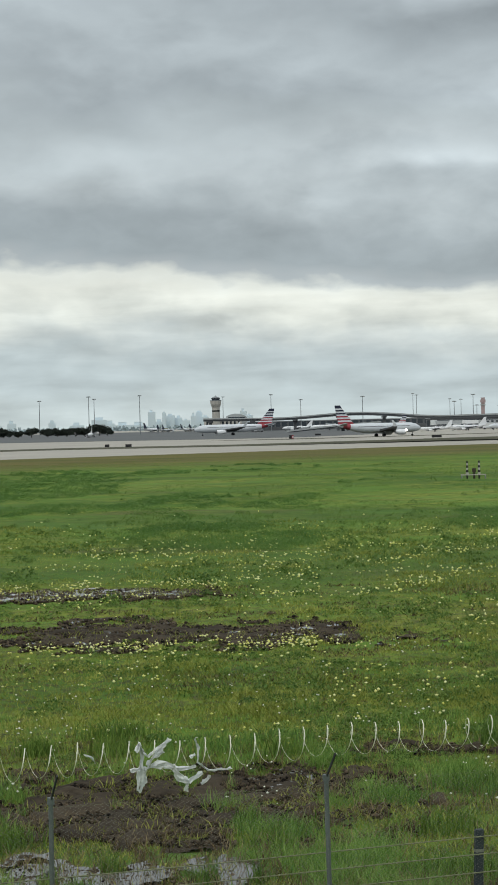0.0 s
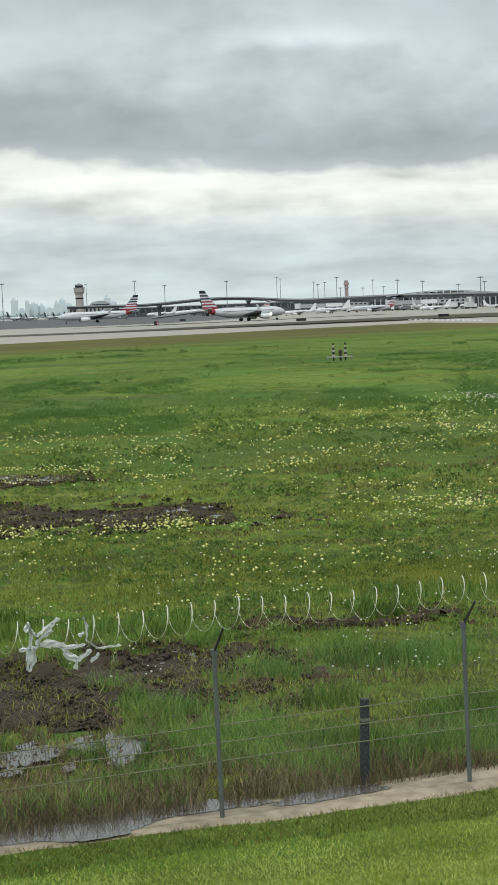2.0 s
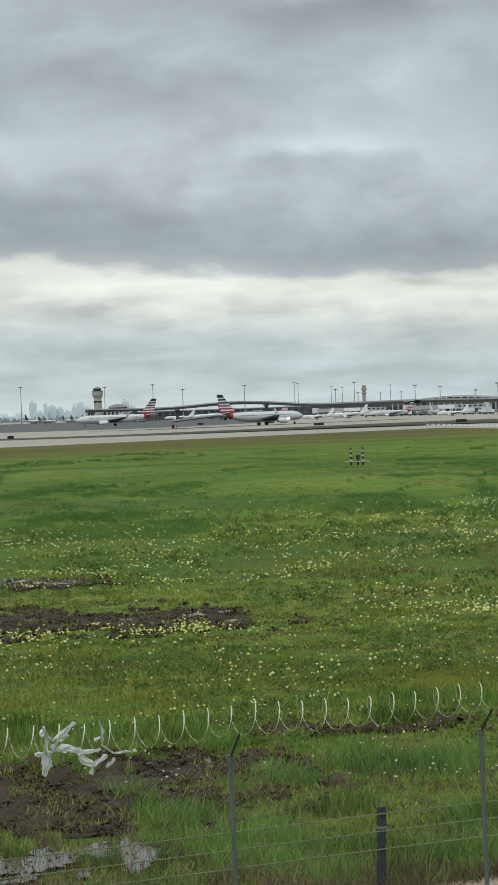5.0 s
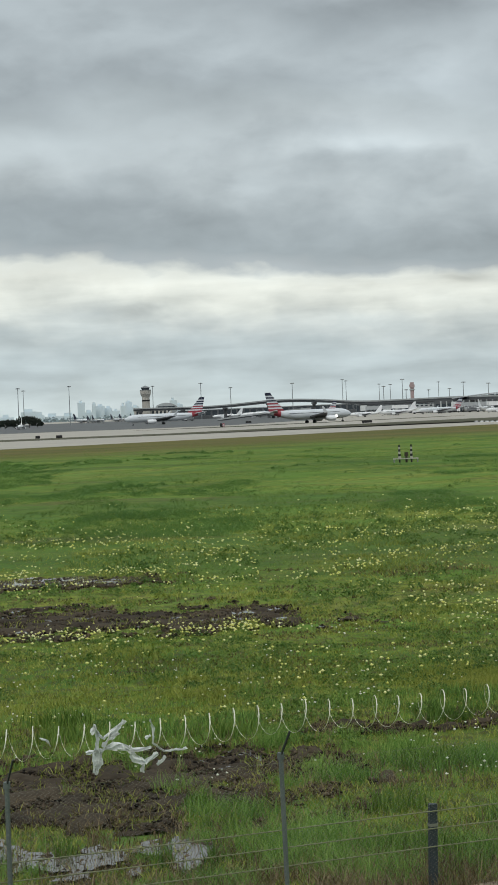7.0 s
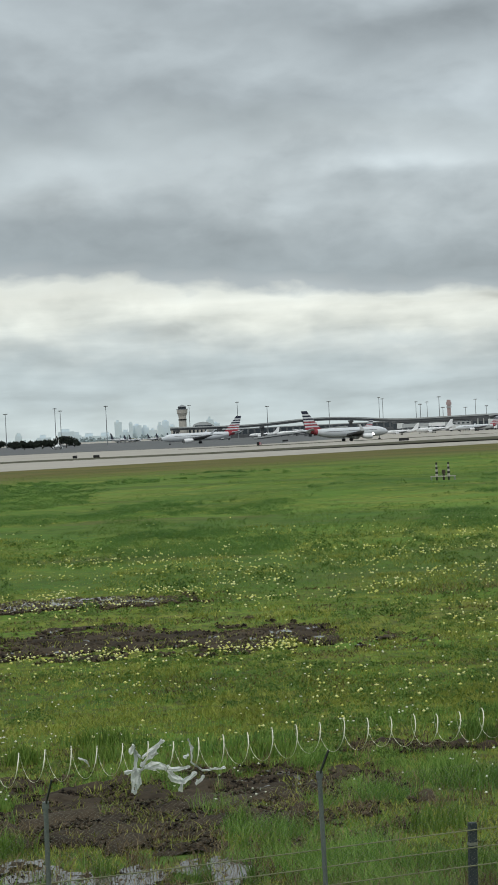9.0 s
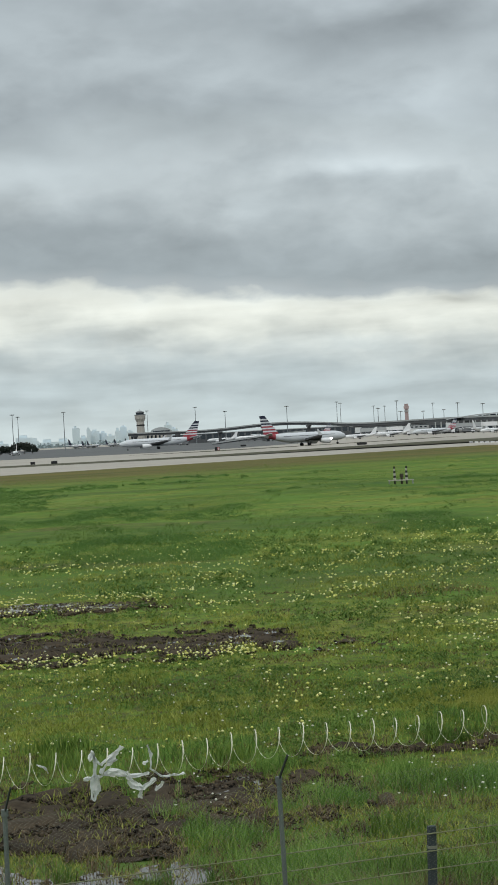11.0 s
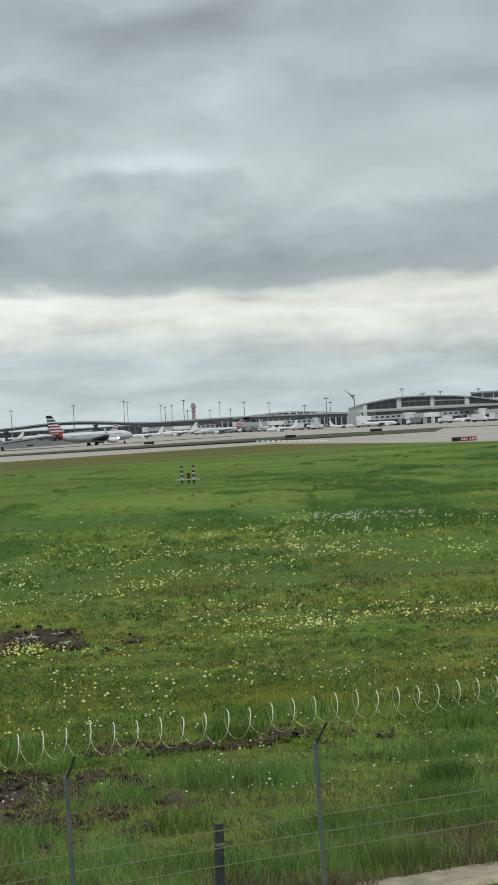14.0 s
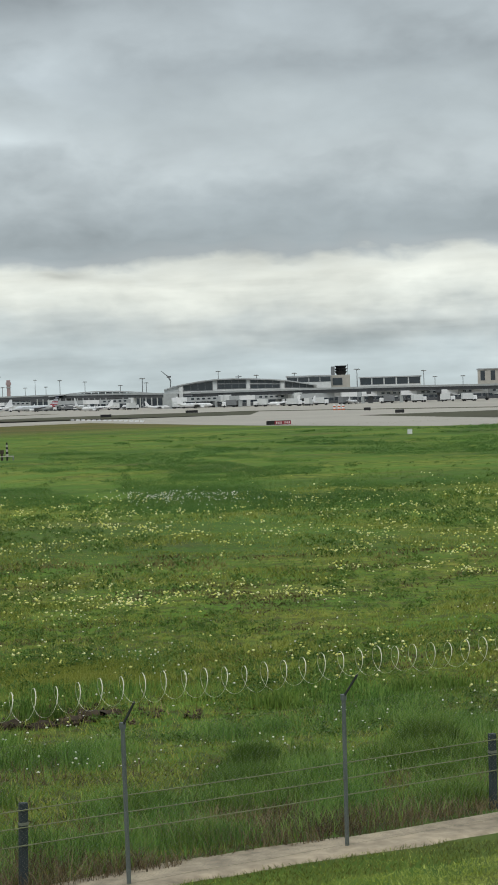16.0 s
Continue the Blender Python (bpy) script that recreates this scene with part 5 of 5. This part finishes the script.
def meadow():
    # tall grass just behind the fence
    x, y = spread(170000, 24.0, 47)
    s = -fence_side(x, y)
    tall = fbm(x, y, 2.6, 3)
    clump = fbm(x, y, 0.45, 9, 2)
    ok = (s > 0.75) & ((s > 2.0 + 1.4 * (tall - 0.4)) | (RNG.rand(len(x)) < 0.3)) & (mud_edge(x, y) < 0.28) & (clump > 0.36) & ((tall > 0.47) | (RNG.rand(len(x)) < 0.22))
    x, y, tall, clump, s = x[ok], y[ok], tall[ok], clump[ok], s[ok]
    h = (0.05 + 0.30 * np.clip((tall - 0.45) * 4.0, 0, 1)) * (0.4 + 1.2 * clump) * RNG.uniform(0.6, 1.15, len(x))
    co, f = blades(x, y, h, RNG.uniform(0.006, 0.014, len(x)), RNG.uniform(0.1, 0.7, len(x)))
    mesh_of("grass_tall", co, f, G_FRESH, "tall fresh green grass behind the fence", "grass")
    # short turf between
    x, y = spread(120000, 24.0, 60)
    ok = (-fence_side(x, y) > 0.95) & (mud_edge(x, y) < 0.34)
    x, y = x[ok], y[ok]
    co, f = blades(x, y, RNG.uniform(0.04, 0.13, len(x)), RNG.uniform(0.012, 0.03, len(x)), RNG.uniform(0.2, 1.0, len(x)), 1)
    mesh_of("grass_short", co, f, G_FIELD, "short wet meadow grass", "grass")
    # a dense bright patch of young grass
    u, v = RNG.normal(0, 0.5, 16000), RNG.normal(0, 0.5, 16000)
    x, y = 5.3 + u * 2.6, 47.5 + v * 2.6 + 0.1 * u
    co, f = blades(x, y, RNG.uniform(0.06, 0.15, len(x)), RNG.uniform(0.008, 0.018, len(x)), RNG.uniform(0.1, 0.9, len(x)), 1)
    mesh_of("grass_young", co, f, G_FIELD, "dense patch of bright young grass", "grass")
    # dead stalks by the strip and round the mud
    x, y = spread(170000, 24.0, 44)
    s = -fence_side(x, y)
    near = np.exp(-((s - 1.5) / 1.6) ** 2) * (fbm(x, y, 1.8, 41) > 0.40) * 1.3
    rim = np.exp(-((mud_edge(x, y) - 0.35) / 0.22) ** 2) * 0.7
    ok = (RNG.rand(len(x)) < np.maximum(near * 0.95, rim) * 0.7) & (s > 0.45)
    x, y = x[ok], y[ok]
    co, f = blades(x, y, RNG.uniform(0.06, 0.32, len(x)), RNG.uniform(0.006, 0.016, len(x)), RNG.uniform(0.2, 1.1, len(x)))
    mesh_of("dead_stalks", co, f, G_DRY, "brown dead weed stalks along the fence", "dry grass")
    # dark clumps of weed
    cx, cy = spread(46, 29, 44)
    big = [(6.2, 32.4), (9.5, 33.7), (9.9, 33.9), (9.2, 30.1), (6.4, 32.6), (9.0, 33.5), (4.3, 31.2)]
    cx, cy = np.append(cx[:26], [p[0] for p in big for _ in range(3)]), np.append(cy[:26], [p[1] for p in big for _ in range(3)])
    n = 420
    x = np.repeat(cx, n) + RNG.normal(0, 0.26, n * len(cx)) * np.repeat(RNG.uniform(0.6, 1.8, len(cx)), n)
    y = np.repeat(cy, n) + RNG.normal(0, 0.26, n * len(cx))
    ok = (mud_edge(x, y) < 0.2) & (-fence_side(x, y) > 1.2)
    x, y = x[ok], y[ok]
    co, f = blades(x, y, RNG.uniform(0.12, 0.48, len(x)), RNG.uniform(0.010, 0.024, len(x)), RNG.uniform(0.1, 0.7, len(x)))
    mesh_of("weed_clumps", co, f, G_DARK, "dark green weed clumps behind the fence", "weeds")
    # thick tussocks of long grass
    cx, cy = spread(800, 27.5, 42)
    s = -fence_side(cx, cy)
    ok = (s > 1.5) & (s < 13) & (mud_edge(cx, cy) < 0.1) & (fbm(cx, cy, 2.6, 3) > 0.50)
    cx, cy = cx[ok], cy[ok]
    n = 230
    size = np.repeat(RNG.uniform(0.5, 1.25, len(cx)), n)
    x = np.repeat(cx, n) + RNG.normal(0, 0.20, n * len(cx)) * size
    y = np.repeat(cy, n) + RNG.normal(0, 0.20, n * len(cx)) * size
    co, f = blades(x, y, RNG.uniform(0.10, 0.42, len(x)) * size, RNG.uniform(0.005, 0.010, len(x)), RNG.uniform(0.1, 0.9, len(x)))
    mesh_of("grass_tussocks", co, f, G_FRESH, "thick soft tussocks of long green grass", "grass")
    # two rank dark bushes of weed
    for bx, by, r in ((6.8, 34.4, 0.42), (10.1, 35.0, 0.55), (9.4, 31.9, 0.32), (11.4, 34.0, 0.30)):
        x, y = bx + RNG.normal(0, r * 0.62, 2600), by + RNG.normal(0, r * 0.62, 2600)
        dome = np.clip(1.15 - (np.hypot(x - bx, y - by) / (r * 1.7)) ** 2, 0.15, 1)
        co, f = blades(x, y, r * 1.35 * dome * RNG.uniform(0.3, 1.0, len(x)), RNG.uniform(0.008, 0.02, len(x)), RNG.uniform(0.1, 0.8, len(x)))
        mesh_of("weed_bush", co, f, G_DARK, "rank dark green bush of weed behind the fence", "weeds")
    # the open meadow
    x, y = spread(330000, 43, 140)
    ok = mud_edge(x, y) < 0.33
    x, y = x[ok], y[ok]
    t = fbm(x, y, 5.0, 15)
    c = fbm(x, y, 1.0, 19, 2)
    keep = RNG.rand(len(x)) < np.clip((c - 0.25) * 2.2, 0.1, 1)
    x, y, t, c = x[keep], y[keep], t[keep], c[keep]
    d = np.hypot(x, y) / 60
    h = (0.03 + 0.12 * np.clip((t - 0.38) * 3, 0, 1) * c * 1.5) * RNG.uniform(0.5, 1.3, len(x))
    co, f = blades(x, y, h * (0.6 + 0.4 * d), RNG.uniform(0.012, 0.04, len(x)) * d, RNG.uniform(0.2, 1.4, len(x)), 1)
    mesh_of("grass_meadow", co, f, G_FIELD, "uneven green meadow grass on the airfield", "grass")
    # rank weeds in drifts far off; the 205 m band stands for swale shade
    x, y = spread(26000, 105, 330)
    t, c = fbm(x, y * 0.45, 26.0, 25), fbm(x, y * 0.4, 6.0, 29, 3)
    d = np.hypot(x, y)
    keep = (t * 1.2 + c + 0.13 * np.exp(-((d - 205 - 8 * np.sin(x * 0.11)) / 22) ** 2) > 1.265) & (-0.572 * x + 0.82 * y < 290)
    x, y, d = x[keep], y[keep], d[keep]
    co, f = mounds(x, y, RNG.uniform(0.3, 1.1, len(x)), RNG.uniform(0.10, 0.40, len(x)), 60, RNG.uniform(0.015, 0.028, len(x)) * d / 130)
    mesh_of("weeds_far", co, f, G_FARWEED, "dark green weed drifts across the airfield, one band standing for slope shade", "weeds")
    x, y = spread(300000, 70, 400)
    t, c = fbm(x, y * 0.7, 18.0, 35), fbm(x, y * 0.4, 5.0, 39, 3)
    keep = (t + c > 0.98) & (RNG.rand(len(x)) < np.clip((np.hypot(x, y) - 70) / 60, 0, 1)) & (-0.572 * x + 0.82 * y < 330)
    x, y = x[keep], y[keep]
    co, f = blades(x, y, RNG.uniform(0.03, 0.12, len(x)), RNG.uniform(0.03, 0.08, len(x)) * np.hypot(x, y) / 150, RNG.uniform(0.2, 1.4, len(x)), 1)
    mesh_of("grass_far", co, f, G_FAR, "pale green grass drifts across the airfield", "grass")
    # leafy plants that stand singly in the flowering stretch
    x, y = spread(6500, 66, 210)
    c, d = fbm(x, y * 0.5, 5.0, 77, 3), np.hypot(x, y)
    keep = (c > 0.44) & (RNG.rand(len(x)) < 0.25 + 0.75 * np.exp(-((d - 112) / 24) ** 2)) & (mud_edge(x, y) < 0.2)
    x, y, d = x[keep], y[keep], d[keep]
    size = RNG.uniform(0.10, 0.36, len(x)) * RNG.uniform(0.6, 1.4, len(x))
    co, f = mounds(x, y, size, size * RNG.uniform(0.7, 1.3, len(x)), 60, size * 0.11)
    mesh_of("weed_bushes", co, f, G_BUSH, "small rounded leafy weeds across the airfield", "weeds")
    # low tussocks nearer the fence
    x, y = spread(6500, 38, 76)
    c = fbm(x, y * 0.6, 3.0, 87, 3)
    keep = (c > 0.47) & (mud_edge(x, y) < 0.25)
    x, y = x[keep], y[keep]
    size = RNG.uniform(0.06, 0.24, len(x))
    co, f = mounds(x, y, size, size * RNG.uniform(0.5, 1.1, len(x)), 50, size * 0.10)
    mesh_of("low_tussocks", co, f, G_BUSH, "low dark tussocks in the meadow grass", "weeds")
    # browned band of last year's grass
    x, y = spread(60000, 68, 90)
    k = np.exp(-((np.hypot(x, y) - 78 - 1.5 * np.sin(x * 0.3)) / 2.6) ** 2) * np.clip(x / 5 - 0.6, 0, 1) * (fbm(x, y * 0.5, 2.5, 95, 3) > 0.45)
    ok = RNG.rand(len(x)) < k * 0.8
    x, y = x[ok], y[ok]
    co, f = blades(x, y, RNG.uniform(0.05, 0.2, len(x)), RNG.uniform(0.015, 0.04, len(x)), RNG.uniform(0.2, 1.2, len(x)), 1)
    mesh_of("browned_grass", co, f, G_BROWN, "band of browned old grass in the meadow", "dry grass")
    # wet litter at the foot of the long grass
    x, y = spread(60000, 24.5, 36)
    s = -fence_side(x, y)
    ok = (s > 0.7) & (s < 5.5) & (RNG.rand(len(x)) < np.clip((fbm(x, y, 0.9, 111, 3) - 0.42) * 6, 0, 1) * np.clip(1.25 - s / 5, 0.15, 1))
    x, y = x[ok], y[ok]
    co, f = blades(x, y, RNG.uniform(0.03, 0.14, len(x)), RNG.uniform(0.012, 0.03, len(x)), RNG.uniform(0.4, 2.0, len(x)), 1)
    mesh_of("wet_litter", co, f, G_SOIL, "dark wet litter of dead leaves along the fence", "dead leaves")
    # bare trampled places with rotted leaves
    x, y = spread(170000, 31, 82)
    k = fbm(x * 0.55, y, 1.7, 101, 4)
    ok = (k > 0.53) & (-fence_side(x, y) > 1.0) & (RNG.rand(len(x)) < np.clip((k - 0.53) * 8, 0, 1))
    x, y = x[ok], y[ok]
    d = np.hypot(x, y) / 50
    co, f = blades(x, y, RNG.uniform(0.03, 0.09, len(x)) * d, RNG.uniform(0.02, 0.06, len(x)) * d, RNG.uniform(0.3, 1.6, len(x)), 1)
    mesh_of("rotted_leaves", co, f, G_SOIL, "dark rotted leaves and bare soil between the grass", "dead leaves")
    # mown bank in front of the fence
    x, y = spread(170000, 20.5, 29)
    s = fence_side(x, y)
    edge = strip_edge((x - FENCE_A.x) * FENCE_U.x + (y - FENCE_A.y) * FENCE_U.y) - 0.06 + 0.25 * (fbm(x, y, 0.5, 51, 2) - 0.5)
    rim = (s > edge) & (s < edge + 1.1 + 0.5 * (fbm(x, y, 0.8, 53, 2) - 0.5)) & (RNG.rand(len(x)) < 0.75)
    ok = (s > edge) & ~rim
    u, v = x[rim], y[rim]
    co, f = blades(u, v, RNG.uniform(0.03, 0.09, len(u)), RNG.uniform(0.006, 0.015, len(u)), RNG.uniform(0.3, 1.3, len(u)), 1)
    mesh_of("verge_grass", co, f, G_VERGE, "olive uncut grass along the concrete strip", "grass")
    x, y = x[ok], y[ok]
    co, f = blades(x, y, RNG.uniform(0.02, 0.065, len(x)), RNG.uniform(0.006, 0.015, len(x)), RNG.uniform(0.3, 1.3, len(x)), 1)
    mesh_of("lawn_grass", co, f, G_LAWN, "bright short mown grass on the bank", "grass")


def blossoms(name, x, y, z, r, mat, label, category="flowers"):
    z = lie(x, y) + z
    n = len(x)
    p = np.stack([x, y, z], 1)
    dirs = np.array([(1, 0, 0), (0, 1, 0), (-1, 0, 0), (0, -1, 0), (0, 0, 0.7), (0, 0, -0.7)], dtype=float)
    co = (p[:, None, :] + dirs[None] * r[:, None, None] * RNG.uniform(0.6, 1.3, (n, 6, 1))).reshape(-1, 3)
    f = np.concatenate([np.arange(n)[:, None] * 6 + np.array([t]) for t in ((0, 1, 4), (1, 2, 4), (2, 3, 4), (3, 0, 4), (1, 0, 5), (2, 1, 5), (3, 2, 5), (0, 3, 5))], 0)
    mesh_of(name, co, f, mat, label, category)


def flowers():
    x, y = spread(95000, 40, 165)
    d = np.hypot(x, y)
    az = np.degrees(np.arctan2(x, y))
    band = (0.30 + 0.35 * (az > 2)) * np.exp(-((d - 108) / 24) ** 2) + 0.6 * np.exp(-((d - 80) / 5) ** 2) * (az < 3.5) + 0.95 * np.exp(-((d - 59.8) / 1.6) ** 2) * (az < 1.5) + 1.0 * np.exp(-((d - 70) / 9) ** 2) * np.clip((az - 3.5) / 5, 0, 1) \
        + 0.05 * np.exp(-((d - 50) / 8) ** 2)
    c = fbm(x, y, 1.6, 61, 3) * 0.6 + fbm(x, y, 7.0, 65, 2) * 0.4
    keep = (RNG.rand(len(x)) < band * np.clip((c - 0.47) * 5.0, 0, 1)) & (mud_edge(x, y) < 0.5)
    x, y, d = x[keep], y[keep], d[keep]
    blossoms("yellow_flowers", x, y, RNG.uniform(0.10, 0.30, len(x)), RNG.uniform(0.012, 0.056, len(x)) * (0.6 + d / 130), F_YELLOW, "scattered pale yellow wild flowers in the meadow")
    x, y = spread(1500, 34, 62)
    keep = (fbm(x, y, 1.2, 71, 2) > 0.56) & (mud_edge(x, y) < 0.4)
    x, y = x[keep], y[keep]
    blossoms("white_flowers", x, y, RNG.uniform(0.10, 0.30, len(x)), RNG.uniform(0.014, 0.034, len(x)), F_WHITE, "scattered small white and cream flowers")
    u, v = RNG.normal(0, 1, 420), RNG.normal(0, 1, 420)
    x, y = 20.8 + u * 2.3, 126 - u * 1.0 + v * 4.5
    keep = fbm(x, y, 1.5, 81, 2) > 0.46
    x, y = x[keep], y[keep]
    blossoms("white_flowers_far", x, y, RNG.uniform(0.2, 0.5, len(x)), RNG.uniform(0.025, 0.065, len(x)), F_WHITE, "drift of white wild flowers in the meadow")


def clods():
    """Lumps of mud and rotted stalks on the churned places."""
    xs, ys = [], []
    for n, (cx, cy, rx, ry) in enumerate(MUD):
        k = int(26000 * min(1.0, rx * ry / 14))
        u, v = RNG.uniform(-1.3, 1.3, k), RNG.uniform(-1.3, 1.3, k)
        x, y = cx + u * rx, cy + v * ry
        m = churn(n, x, y)
        ok = (m > 0.0) & (fbm(x, y, 0.6, 91, 2) > 0.34) & (fence_side(x, y) < -1.3)
        xs.append(x[ok])
        ys.append(y[ok])
    x, y = np.concatenate(xs), np.concatenate(ys)
    far = np.where(y > 50, 1.5, 1.0)
    blossoms("mud_clods", x, y, RNG.uniform(0.0, 0.07, len(x)), RNG.uniform(0.010, 0.06, len(x)) * far, M["clod"], "dark clods of mud and rotted stalks", "mud")
    k = RNG.rand(len(x)) < 0.6
    co, f = blades(x[k] + RNG.normal(0, 0.12, k.sum()), y[k] + RNG.normal(0, 0.12, k.sum()), RNG.uniform(0.03, 0.10, k.sum()), RNG.uniform(0.012, 0.035, k.sum()) * far[k], RNG.uniform(1.0, 3.5, k.sum()), 1)
    mesh_of("trodden_stalks", co, f, G_DRY, "brown trodden stalks lying on the mud", "dry grass")
    k = (RNG.rand(len(x)) < 0.5) & (fbm(x, y, 0.7, 141, 2) > 0.5)
    co, f = blades(x[k] + RNG.normal(0, 0.1, k.sum()), y[k] + RNG.normal(0, 0.1, k.sum()), RNG.uniform(0.06, 0.22, k.sum()), RNG.uniform(0.01, 0.022, k.sum()) * far[k], RNG.uniform(0.2, 1.3, k.sum()))
    mesh_of("mud_tufts", co, f, G_FIELD, "sparse grass tufts standing in the mud", "grass")


mud_patches()
clods()
meadow()
flowers()
